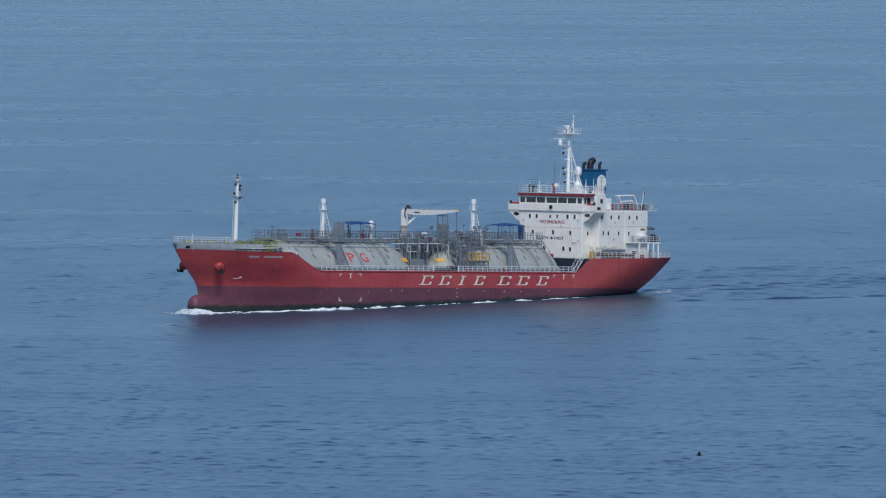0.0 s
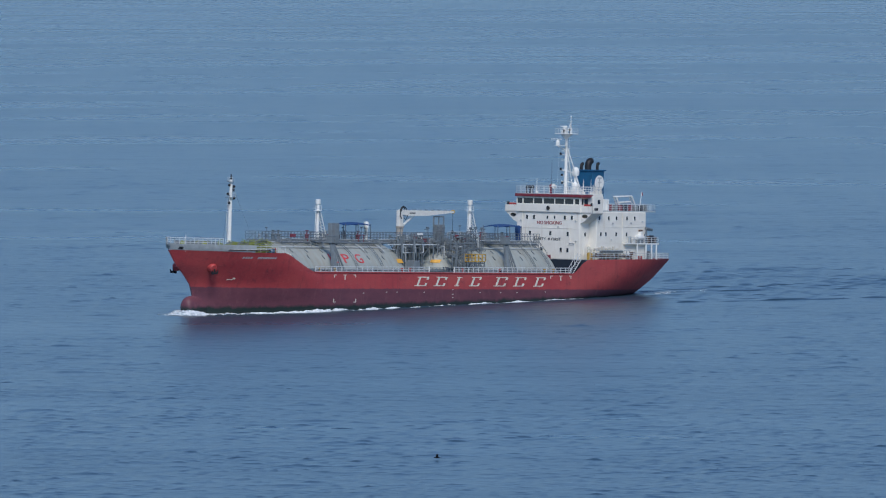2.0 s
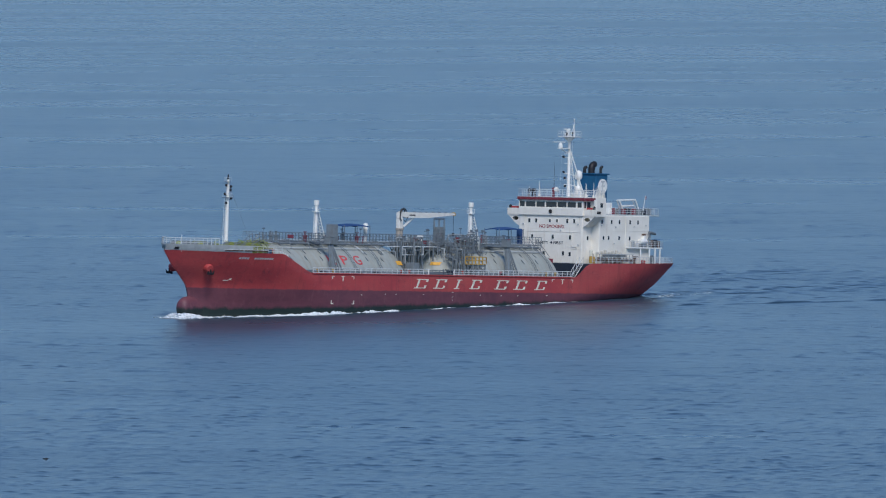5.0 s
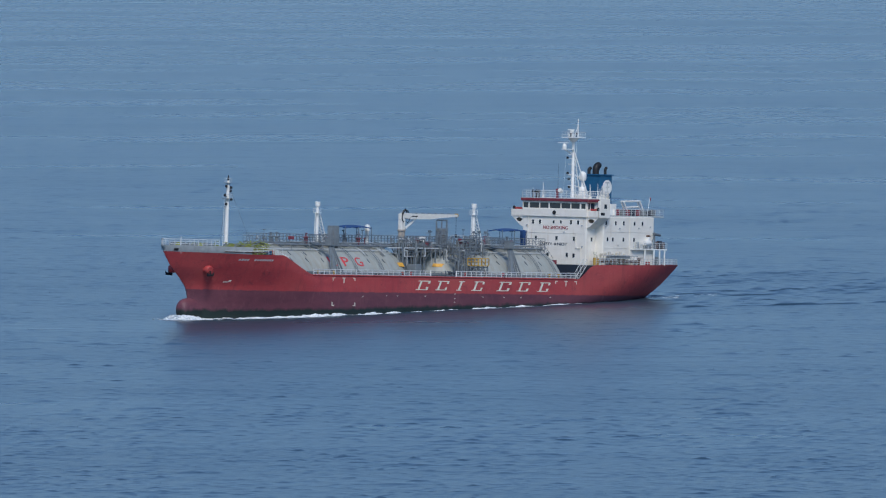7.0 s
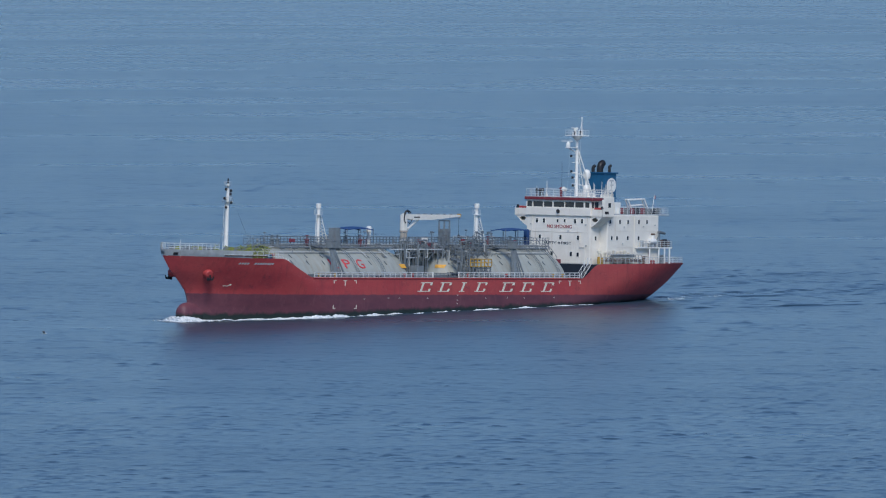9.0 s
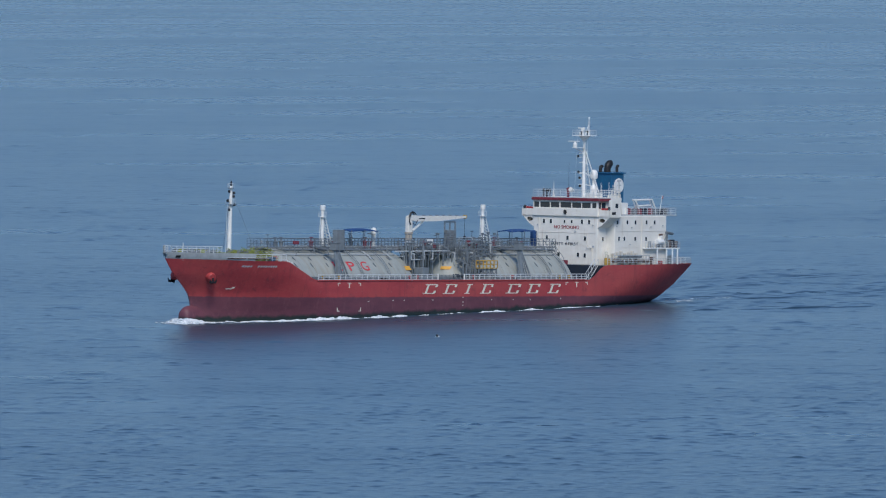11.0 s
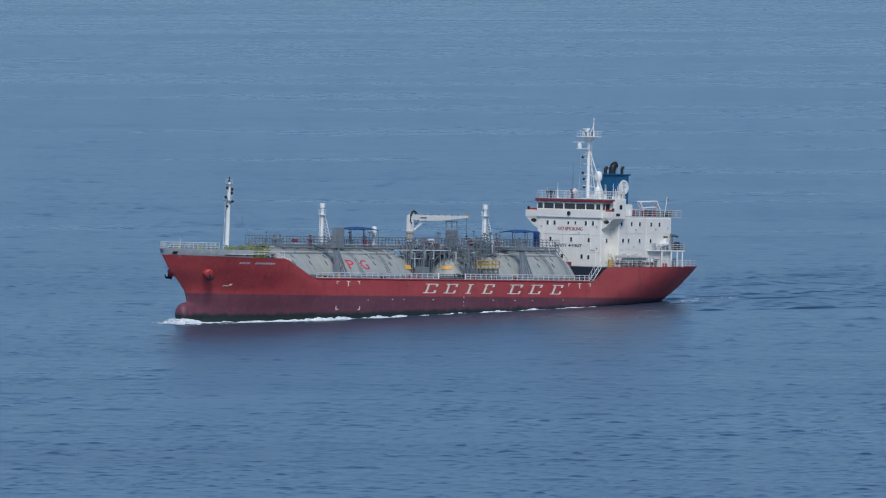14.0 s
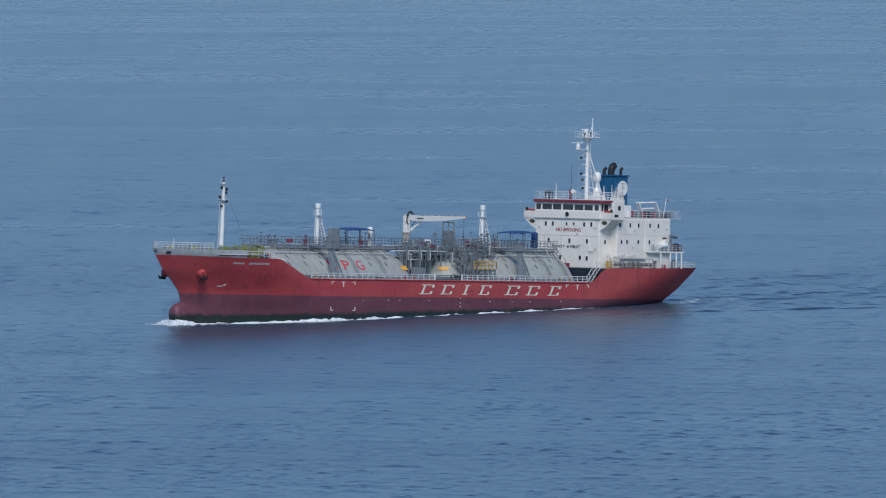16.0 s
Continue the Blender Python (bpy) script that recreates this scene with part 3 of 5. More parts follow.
def tank_arc(x, p0, p1, r, out, mat, name, parent, label="", rungs=False):
    bm = bmesh.new()
    n = 14
    for side in ((-0.25, 0.25) if rungs else (0,)):
        pts = [on_tank(x + side, radians(p0 + (p1 - p0) * k / n), out) for k in range(n + 1)]
        for a, b in zip(pts, pts[1:]):
            put_rod(bm, a, b, r, seg=5)
    if rungs:
        for k in range(n + 1):
            p = radians(p0 + (p1 - p0) * k / n)
            put_rod(bm, on_tank(x - 0.25, p, out), on_tank(x + 0.25, p, out), r * 0.5, seg=4)
    return part(name, bm, mat, parent, label)


def ring(x, parent, w=0.1, out=0.05):
    prof = [(TANK_R - 0.02, -w), (TANK_R + out, -w), (TANK_R + out, w), (TANK_R - 0.02, w)]
    m = Matrix.Translation((x, 0, TANK_Z)) @ pose(0, 0, 0, 0, 90, 0)
    return smooth(part("stiffening_ring", lathe(prof, 72, m), TANK, parent), 30)


for tk, xa, xf in ((tank_fore, 9.8, 35.0), (tank_aft, -27.1, -3.0)):
    for x in np.linspace(xa, xf, 6):
        ring(float(x), tk, 0.06, 0.03)
    for s in (1, -1):
        bm = bmesh.new()
        put_rod(bm, (xa, s * 3.6, TANK_Z + 6.05), (xf, s * 3.6, TANK_Z + 6.05), 0.08, seg=7)
        for k in range(9):
            x = xa + (xf - xa) * k / 8
            put_rod(bm, (x, s * 3.6, TANK_Z + 6.05), (x, s * 3.3, TANK_Z + 5.8), 0.08, seg=5)
        part("spray_pipe", bm, LIGHT_GREY, tk)
    # lifting lugs and brackets
    for k, x in enumerate(np.linspace(xa + 2, xf - 2, 7)):
        if 17 < x < 25:
            continue
        for p in (40, 51):
            a = on_tank(float(x) + (p - 40) * 0.06, radians(p), 0.02)
            b = on_tank(float(x) + 0.45 + (p - 40) * 0.06, radians(p - 5), 0.2)
            part("bracket", rod(a, b, 0.06, None, 5), DARK_RAIL, tk)
for x, p1 in ((20.1, 66), (14.1, 62)):
    tank_arc(x, 14, p1, 0.04, 0.3, DARK_RAIL, "tank_ladder", tank_fore, "grey curved ladder over the tank", True)
for x, p1 in ((-22.9, 64), (-26.6, 64)):
    tank_arc(x, 14, p1, 0.04, 0.3, DARK_RAIL, "tank_ladder", tank_aft, "grey curved ladder over the tank", True)
for x in (16.2, 11.6):
    tank_arc(x, 10, 40, 0.09, 0.25, LIGHT_GREY, "vent_pipe", tank_fore)


def tank_patch(x0, x1, p0, p1, mat, name, parent, label=""):
    bm = bmesh.new()
    g = [[[bm.verts.new(on_tank(x0 + (x1 - x0) * i / 4, radians(p0 + (p1 - p0) * k / 4), o)) for k in range(5)] for i in range(5)] for o in (0.0, 0.05)]
    for i in range(4):
        for k in range(4):
            bm.faces.new([g[1][i][k], g[1][i + 1][k], g[1][i + 1][k + 1], g[1][i][k + 1]])
    for i in range(4):
        for k in (0, 4):
            bm.faces.new([g[0][i][k], g[0][i + 1][k], g[1][i + 1][k], g[1][i][k]])
            bm.faces.new([g[0][k][i], g[0][k][i + 1], g[1][k][i + 1], g[1][k][i]])
    bmesh.ops.recalc_face_normals(bm, faces=bm.faces)
    return part(name, bm, mat, parent, label)


# warning letters, bent onto the tank's side
for ch, x in (("L", 25.3), ("P", 22.2), ("G", 19.2)):
    ob, (u, v, w, me) = lettering("tank_letter", ch, (0, 0, 0), (1, 0, 0), (0, 1, 0), 1.5, 1.66, LETTER_RED, tank_fore, "red painted warning letter")
    phi = np.radians(56.5) - v / TANK_R
    rr = TANK_R + 0.03 + w
    me.vertices.foreach_set("co", np.stack([x - u, rr * np.sin(phi), TANK_Z + rr * np.cos(phi)], -1).ravel())
    me.update()


def dome_panel(parent, y0, y1, z0, z1, x_cyl=-3.0, dome=3.6):
    """A yellow plate that follows a tank's domed end."""
    bm = bmesh.new()
    g = []
    for o in (0.0, 0.06):
        rows = []
        for i in range(5):
            y = y0 + (y1 - y0) * i / 4
            rows.append([])
            for k in range(3):
                z = z0 + (z1 - z0) * k / 2
                q = (y * y + (z - TANK_Z) ** 2) / TANK_R ** 2
                rows[-1].append(bm.verts.new((x_cyl + dome * max(0, 1 - q ** 1.25) ** 0.4 + o, y, z + 0.5 * o)))
        g.append(rows)
    for i in range(4):
        for k in range(2):
            bm.faces.new([g[1][i][k], g[1][i + 1][k], g[1][i + 1][k + 1], g[1][i][k + 1]])
        for k in (0, 2):
            bm.faces.new([g[0][i][k], g[0][i + 1][k], g[1][i + 1][k], g[1][i][k]])
    bmesh.ops.recalc_face_normals(bm, faces=bm.faces)
    part("tank_panel", bm, ORANGE, parent, "orange-yellow plate on the tank's end")


tank_patch(9.6, 8.4, 50, 56, ORANGE, "tank_panel", tank_fore, "orange-yellow plate on the tank")
dome_panel(tank_aft, 3.8, 5.0, 6.25, 6.7)
def pipe_trunk(x, lean):
    """A tapered cable trunk from the deck up to the catwalk, stiffened by raking legs."""
    bm = bmesh.new()
    lo = [bm.verts.new((x + lean + dx, y, 4.5)) for dx, y in ((-0.34, 7.1), (0.34, 7.1), (0.34, 7.6), (-0.34, 7.6))]
    hi = [bm.verts.new((x + dx, y, 9.2)) for dx, y in ((-0.22, 5.8), (0.22, 5.8), (0.22, 6.2), (-0.22, 6.2))]
    for k in range(4):
        bm.faces.new([lo[k], lo[(k + 1) % 4], hi[(k + 1) % 4], hi[k]])
    bm.faces.new(hi)
    bmesh.ops.recalc_face_normals(bm, faces=bm.faces)
    t = part("pipe_trunk", bm, GREY, ship, "grey tapered trunk from deck to catwalk")
    part("trunk_head", box(x - 0.5, x + 0.5, 5.45, 6.55, 9.1, 10.1, 0.05), GREY, t)
    part("trunk_lid", box(x - 0.55, x + 0.55, 5.4, 6.6, 10.1, 10.2, 0.03), GREY, t)
    for dx, r0 in ((-2.3, 0.13), (-1.5, 0.1), (-0.8, 0.08), (1.1, 0.09)):
        part("trunk_leg", rod((x + lean + dx, 7.5, 4.5), (x + 0.1 * dx, 6.2, 9.3), r0, r0, 7), DARK_RAIL, t)
    bm = bmesh.new()
    for k in range(4):
        u = 0.18 + 0.2 * k
        a, b = Vector((x + lean, 7.6, 4.5)).lerp(Vector((x, 6.1, 9.2)), u), Vector((x + lean - 2.3, 7.5, 4.5)).lerp(Vector((x - 0.2, 6.2, 9.3)), u + 0.06)
        put_rod(bm, a, b, 0.05, seg=5)
    part("trunk_strut", bm, DARK_RAIL, t)
    bm = box(x - 0.4, x + 0.4, 1.6, 5.4, 9.42, 9.5)
    for s in (-0.4, 0.4):
        put_rail(bm, [(x + s, 1.7, 9.5), (x + s, 5.4, 9.5)], 1.05, 0.9, 3, 0.035)
    part("catwalk_branch", bm, DARK_RAIL, t)


pipe_trunk(26.1, 0.5)
pipe_trunk(-15.7, 0.8)

# ---- catwalk over the tanks ----
CW = 9.5
cat = part("catwalk", box(-29.8, 36.8, -1.6, 1.6, CW - 0.18, CW, 0.02), GREY, ship, "grey steel catwalk over the tanks")
for s in (1, -1):
    railing([(36.8, s * 1.6, CW), (3.6, s * 1.6, CW)], cat, DARK_RAIL, 1.15, 0.75, 3, 0.042)
    railing([(3.6, s * 1.6, CW), (-29.8, s * 1.6, CW)], cat, DARK_RAIL, 1.15, 0.75, 3, 0.042)
    for k, (dy, dz, r) in enumerate(((0.3, -0.35, 0.09), (0.75, -0.3, 0.07), (1.15, -0.4, 0.1), (0.5, 0.1, 0.05))):
        part("cargo_line", rod((35.5 - k * 0.9, s * (1.6 + dy), CW + dz), (-29.0 + k * 0.7, s * (1.6 + dy), CW + dz), r), (LIGHT_GREY, GREY, DARK_RAIL, LIGHT_GREY)[k], cat)
    for k in range(23):
        x = 35.8 - k * 2.9
        bm = bmesh.new()
        z0 = TANK_Z + math.sqrt(max(0, TANK_R ** 2 - 3.0 ** 2)) if (10 < x < 35 or -27 < x < -3) else 7.5
        put_rod(bm, (x, s * 1.5, CW - 0.1), (x, s * 3.0, z0 - 0.2), 0.08, seg=5)
        put_rod(bm, (x, s * 1.5, CW - 0.55), (x, s * 2.9, CW - 0.55), 0.07, seg=5)
        part("catwalk_support", bm, GREY, cat)


def stair(a, b, width, parent, mat, axis="y", steps=9):
    """A steep ship's stair with two handrails."""
    a, b = Vector(a), Vector(b)
    across = Vector((0, width / 2, 0)) if axis == "y" else Vector((width / 2, 0, 0))
    bm = bmesh.new()
    for s in (1, -1):
        put_rod(bm, a + across * s, b + across * s, 0.055, seg=5)
        up = Vector((0, 0, 0.95))
        put_rod(bm, a + across * s + up, b + across * s + up, 0.04, seg=5)
        for k in range(4):
            p = a.lerp(b, k / 3) + across * s
            put_rod(bm, p, p + up, 0.035, seg=5)
    for k in range(steps):
        p = a.lerp(b, (k + 0.5) / steps)
        d = Vector((0.14, 0, 0)) if axis == "y" else Vector((0, 0.14, 0))
        lo, hi = p - across - d, p + across + d
        put_box(bm, lo.x, hi.x, lo.y, hi.y, p.z - 0.02, p.z + 0.02)
    return part("stair", bm, mat, parent)


stair((36.8, 0.9, CW), (40.2, 0.9, 7.5), 1.5, ship, DARK_RAIL)
stair((-29.8, 0, CW), (-32.9, 0, 6.9), 1.4, ship, DARK_RAIL)
stair((-30.3, 7.2, 4.6), (-32.5, 7.2, 6.9), 0.7, ship, RAILING, "y", 8)

# box on the catwalk, awnings, tank domes
part("switch_box", box(20.2, 22.1, 2.1, 2.8, CW - 0.3, 12.0, 0.05), GREY, ship, "grey steel cabinet above the fore tank")


def awning(x0, x1, z, y=1.4):
    top = bmesh.new()
    n = 6
    vs = [[top.verts.new((x0 + (x1 - x0) * i / n, -y + 2 * y * k / 4, z + 0.3 * math.sin(math.pi * (0.15 + 0.7 * i / n)) - 0.12 * abs(k - 2))) for k in range(5)] for i in range(n + 1)]
    for i in range(n):
        for k in range(4):
            top.faces.new([vs[i][k], vs[i + 1][k], vs[i + 1][k + 1], vs[i][k + 1]])
    r = bmesh.ops.extrude_face_region(top, geom=list(top.faces))
    bmesh.ops.translate(top, vec=(0, 0, -0.12), verts=[v for v in r["geom"] if isinstance(v, bmesh.types.BMVert)])
    bmesh.ops.recalc_face_normals(top, faces=top.faces)
    a = part("awning", top, CANVAS, ship, "blue canvas awning on grey posts")
    for x in (x0, (x0 + x1) / 2, x1):
        for s in (1, -1):
            part("awning_post", rod((x, s * y, CW), (x, s * y, z + 0.05), 0.06), DARK_RAIL, a)


awning(17.0, 11.0, 11.85)
awning(-19.8, -25.6, 11.8)
part("deck_cover", box(-26.9, -26.1, -0.35, 0.35, CW, 11.9, 0.2), CANVAS, ship, "blue canvas cover over deck gear")
smooth(part("vent_head", lathe([(0, CW), (0.3, CW), (0.3, 11.2), (0.38, 11.3), (0.4, 11.95), (0.3, 12.2), (0, 12.28)], 16, Matrix.Translation((10.3, 0, 0))), WHITE, ship, "white mushroom ventilator"))
for tk, xs in ((tank_fore, (33.0, 30.5, 25.0, 19.5, 18.2, 14.8, 12.9)), (tank_aft, (-10.5, -13.2, -16.8, -19.0, -22.0))):
    for k, x in enumerate(xs):
        m = Matrix.Translation((x, (-1) ** k * 0.5, 0))
        c = (DARK_RAIL, GREY, MAROON, LIGHT_GREY)[k % 4]
        smooth(part("valve", lathe([(0, CW - 0.2), (0.28, CW - 0.2), (0.28, 10.1), (0.42, 10.12), (0.42, 10.3), (0.15, 10.35), (0.12, 10.75), (0.3, 10.78), (0.3, 10.85), (0, 10.87)], 12, m), c, tk))


crng = random.Random(29)
for k in range(44):
    x, s = crng.uniform(-29.0, 36.2), crng.choice((1, 1, 1, -1))
    kind = k % 4
    y = s * 1.72
    bm = bmesh.new()
    if kind == 0:      # junction box on the rail
        w, h = crng.uniform(0.2, 0.5), crng.uniform(0.25, 0.6)
        put_box(bm, x - w / 2, x + w / 2, y - 0.1, y + 0.1, CW + 0.3, CW + 0.3 + h, 0.02)
        put_rod(bm, (x, y, CW + 0.3), (x, y, CW - 0.6), 0.03, seg=5)
        part("junction_box", bm, crng.choice((GREY, LIGHT_GREY, DARK_RAIL)), cat)
    elif kind == 1:    # lamp post
        h = crng.uniform(1.5, 2.2)
        put_rod(bm, (x, y, CW - 0.1), (x, y, CW + h), 0.04, seg=6)
        put_box(bm, x - 0.2, x + 0.2, y - 0.12, y + 0.12, CW + h, CW + h + 0.16, 0.03)
        part("deck_lamp", bm, DARK_RAIL, cat)
    elif kind == 2:    # pipe drop
        put_pipe(bm, [(x, y + s * 0.3, CW + 0.2), (x, y + s * 1.4, CW + 0.1), (x, y + s * 1.9, CW - 1.0)], crng.uniform(0.04, 0.08), 6)
        part("pipe_drop", bm, crng.choice((LIGHT_GREY, GREY)), cat)
    else:              # valve wheel on a spindle
        put_rod(bm, (x, y + s * 0.4, CW - 0.4), (x, y + s * 0.4, CW + 0.75), 0.05, seg=6)
        put_rod(bm, (x, y + s * 0.4, CW + 0.7), (x, y + s * 0.4, CW + 0.78), 0.26, seg=12)
        part("valve_wheel", bm, crng.choice((MAROON, GREY, DARK_RAIL)), cat)


def vent_mast(x, top):
    m = smooth(part("vent_mast", rod((x, 0, CW), (x - 0.05, 0, top - 0.5), 0.26, 0.23, 14), WHITE, ship, "white gas vent mast with a side brace"))
    smooth(part("vent_cap", lathe([(0, -0.6), (0.38, -0.6), (0.4, 0.05), (0.36, 0.1), (0, 0.1)], 14, Matrix.Translation((x - 0.05, 0, top))), WHITE, m))
    part("mast_platform", lathe([(0.22, 0), (0.58, 0), (0.58, 0.07), (0.22, 0.07)], 14, Matrix.Translation((x, 0, top - 1.6))), WHITE, m)
    bm = bmesh.new()
    for k in range(6):
        a, b = k * 1.047, (k + 1) * 1.047
        p, q = Vector((x + 0.56 * math.cos(a), 0.56 * math.sin(a), top - 1.6)), Vector((x + 0.56 * math.cos(b), 0.56 * math.sin(b), top - 1.6))
        put_rod(bm, p, p + Vector((0, 0, 0.75)), 0.025, seg=4)
        put_rod(bm, p + Vector((0, 0, 0.75)), q + Vector((0, 0, 0.75)), 0.025, seg=4)
    part("platform_rail", bm, WHITE, m)
    bm = bmesh.new()
    foot = Vector((x - 1.9, 0, CW))
    head = Vector((x - 0.4, 0, top - 1.7))
    for s in (0.35, -0.35):
        put_rod(bm, foot + Vector((0, s, 0)), head + Vector((0, s * 0.6, 0)), 0.07, seg=6)
    for k in range(9):
        p = foot.lerp(head, (k + 0.5) / 9)
        put_rod(bm, (p.x, -0.3, p.z), (p.x, 0.3, p.z), 0.045, seg=5)
        put_rod(bm, p, (x, 0, p.z + 0.5), 0.05, seg=5)
    part("brace", bm, WHITE, m)
    part("ladder", rod((x + 0.62, 0, CW), (x + 0.42, 0, top - 1.5), 0.05), WHITE, m)


vent_mast(21.95, 15.35)
vent_mast(-14.6, 15.55)


# ---- crane ----
CRANE_FOOT = paint("rust_streaked_paint", (0.42, 0.38, 0.32), 0.6, 0.9, (0.20, 0.09, 0.04), scale=0.9)

CRANE_WHITE = paint("rusting_white_paint", (0.78, 0.76, 0.70), 0.5, 0.75, (0.36, 0.20, 0.10), scale=1.2, low=0.9)


def crane():
    ped = smooth(part("crane", lathe([(0, 4.5), (0.62, 4.5), (0.56, 10.2), (0.5, 11.3), (0.62, 11.35), (0.62, 11.6), (0, 11.6)], 20, Matrix.Translation((2.3, 0, 0))), CRANE_FOOT, ship, "white deck crane on a rusty grey pedestal"))
    bm = box(1.85, 2.75, -0.36, 0.36, 11.55, 13.2, 0.1)
    put_box(bm, 1.95, 2.8, -0.33, 0.33, 13.0, 13.95, 0.12)
    part("slewing_post", bm, CRANE_WHITE, ped)
    # jib: a tapered box girder
    bm = bmesh.new()
    secs = ((2.2, 14.1, 13.35, 0.38), (0.6, 14.0, 13.15, 0.4), (-4.0, 13.98, 13.2, 0.36), (-9.9, 13.98, 13.65, 0.26), (-10.6, 13.95, 13.7, 0.2))
    loops = [[bm.verts.new((x, y, z)) for y, z in ((-w, lo), (w, lo), (w, hi), (-w, hi))] for x, hi, lo, w in secs]
    for a, b in zip(loops, loops[1:]):
        for k in range(4):
            bm.faces.new([a[k], a[(k + 1) % 4], b[(k + 1) % 4], b[k]])
    bm.faces.new(loops[0])
    bm.faces.new(loops[-1][::-1])
    bmesh.ops.recalc_face_normals(bm, faces=bm.faces)
    jib = part("jib", bm, CRANE_WHITE, ped)
    part("jib_head", lathe([(0, -0.2), (0.27, -0.2), (0.27, 0.2), (0, 0.2)], 14, Matrix.Translation((-10.5, 0, 13.85)) @ pose(0, 0, 0, 90, 0, 0)), YELLOW, jib, "rust-yellow sheave head")
    # solid black bar in place of a hole, for the dark within
    part("jib_hole", box(-0.9, 0.5, 0.36, 0.42, 13.5, 13.66), BLACK, jib)
    smooth(part("ram", rod((1.5, 0, 11.8), (-0.9, 0, 13.15), 0.2, 0.14, 10), WHITE, ped, "hydraulic ram"))
    for pts, r in (([(1.2, 0.42, 14.15), (1.7, 0.45, 14.5), (2.3, 0.48, 14.35), (2.75, 0.5, 13.8), (2.85, 0.5, 13.2), (2.5, 0.5, 12.7)], 0.08),
                   ([(1.5, 0.3, 14.1), (1.95, 0.4, 14.6), (2.5, 0.45, 14.4), (2.85, 0.48, 13.9)], 0.09),
                   ([(1.9, 0.4, 12.9), (1.5, 0.42, 12.6), (1.1, 0.4, 12.9), (0.9, 0.4, 13.3)], 0.05)):
        bm = bmesh.new()
        put_pipe(bm, pts, r, 6)
        part("hydraulic_hose", bm, BLACK, ped)
    bm = bmesh.new()
    put_rod(bm, (-10.5, 0, 13.6), (-10.5, 0, 11.0), 0.03, seg=5)
    part("hoist_wire", bm, BLACK, ped)
    part("hook", lathe([(0, 0), (0.16, 0.1), (0.2, 0.5), (0, 0.6)], 10, Matrix.Translation((-10.5, 0, 10.5))), BLACK, ped)
    bm = bmesh.new()
    for k in range(6):
        put_box(bm, -1.2 - k * 1.5, -0.95 - k * 1.5, -0.2, 0.2, 13.98, 14.1)
    part("jib_step", bm, GREY, jib)
    # jib rest
    bm = bmesh.new()
    put_box(bm, -8.2, -6.1, -0.35, 0.35, CW, 11.9, 0.05)
    for x in (-8.3, -5.9, -7.1):
        put_rod(bm, (x, 0, 11.5), (x, 0, 13.1 if x != -7.1 else 13.2), 0.12, seg=6)
    put_rod(bm, (-8.3, 0, 13.1), (-5.9, 0, 13.1), 0.1, seg=6)
    part("crane_rest", bm, GREY, ship, "grey crane rest on a steel housing")


crane()

# ---- manifold and machinery between the tanks ----
part("compressor_house", box(3.9, 7.6, -5.0, 2.2, 4.5, 8.2, 0.08), GREY, ship, "grey compressor house between the tanks")
part("machinery_casing", box(5.8, 7.2, 5.2, 6.8, 4.5, 6.6, 0.06), GREY, ship)
man = part("manifold", box(-13.0, 6.5, 1.8, 4.0, 8.35, 8.5, 0.02), GREY, ship, "grey manifold platform with cargo pipes")
railing([(6.5, 4.0, 8.5), (-13.0, 4.0, 8.5)], man, DARK_RAIL, 1.05, 1.0, 3, 0.045)
railing([(6.5, 1.8, 8.5), (6.5, 4.0, 8.5)], man, DARK_RAIL, 1.05, 1.0, 3, 0.045)
railing([(-13.0, 1.8, 8.5), (-13.0, 4.0, 8.5)], man, DARK_RAIL, 1.05, 1.0, 3, 0.045)
for k in range(5):
    x = 6.2 - k * 4.7
    bm = bmesh.new()
    put_rod(bm, (x, 3.9, 4.5), (x, 3.9, 8.4), 0.1, seg=6)
    put_rod(bm, (x, 3.9, 7.2), (x - 1.2, 3.9, 8.3), 0.07, seg=5)
    put_rod(bm, (x, 3.9, 7.2), (x + 1.2, 3.9, 8.3), 0.07, seg=5)
    part("platform_leg", bm, GREY, man)
prng = random.Random(11)
for k in range(84):
    x = prng.uniform(-12.5, 7.0)
    y = prng.uniform(2.2, 4.6)
    z0, z1 = prng.uniform(6.5, 8.4), prng.uniform(8.4, 11.0)
    if k % 4 == 0 and (x > 0 or -12 < x < -7):
        z0 = 4.5
    r = prng.choice((0.04, 0.05, 0.07, 0.1))
    dx, dy = prng.uniform(-2.5, 2.5), prng.uniform(-1.0, 1.0)
    pts = [(x, y, z0), (x, y, z1), (x + dx, y, z1), (x + dx, y + dy, z1), (x + dx, y + dy, z1 - prng.uniform(0.5, 2.5))]
    bm = bmesh.new()
    put_pipe(bm, pts, r, 6)
    part("pipe", bm, prng.choice((GREY, GREY, LIGHT_GREY, DARK_RAIL, DARK_RAIL)), man)
for k in range(14):
    x, y, z = prng.uniform(-12, 5), prng.uniform(2.0, 3.9), prng.uniform(8.5, 9.6)
    c = (MAROON, GREY, DARK_RAIL, LIGHT_GREY, GREY, GREY, DARK_RAIL)[k % 7]
    smooth(part("valve", lathe([(0, -0.3), (0.22, -0.3), (0.3, 0), (0.22, 0.3), (0.08, 0.35), (0.08, 0.8), (0.34, 0.82), (0.34, 0.9), (0, 0.92)], 10, Matrix.Translation((x, y, z))), c, man))
for x, z in ((1.2, 10.0), (-0.9, 9.6), (-8.9, 10.1), (-10.4, 9.6)):
    part("hose_box", box(x - 0.35, x + 0.35, 2.0, 2.5, z - 0.3, z + 0.35, 0.05), MAROON, ship, "faded red fire hose box on the catwalk rail")
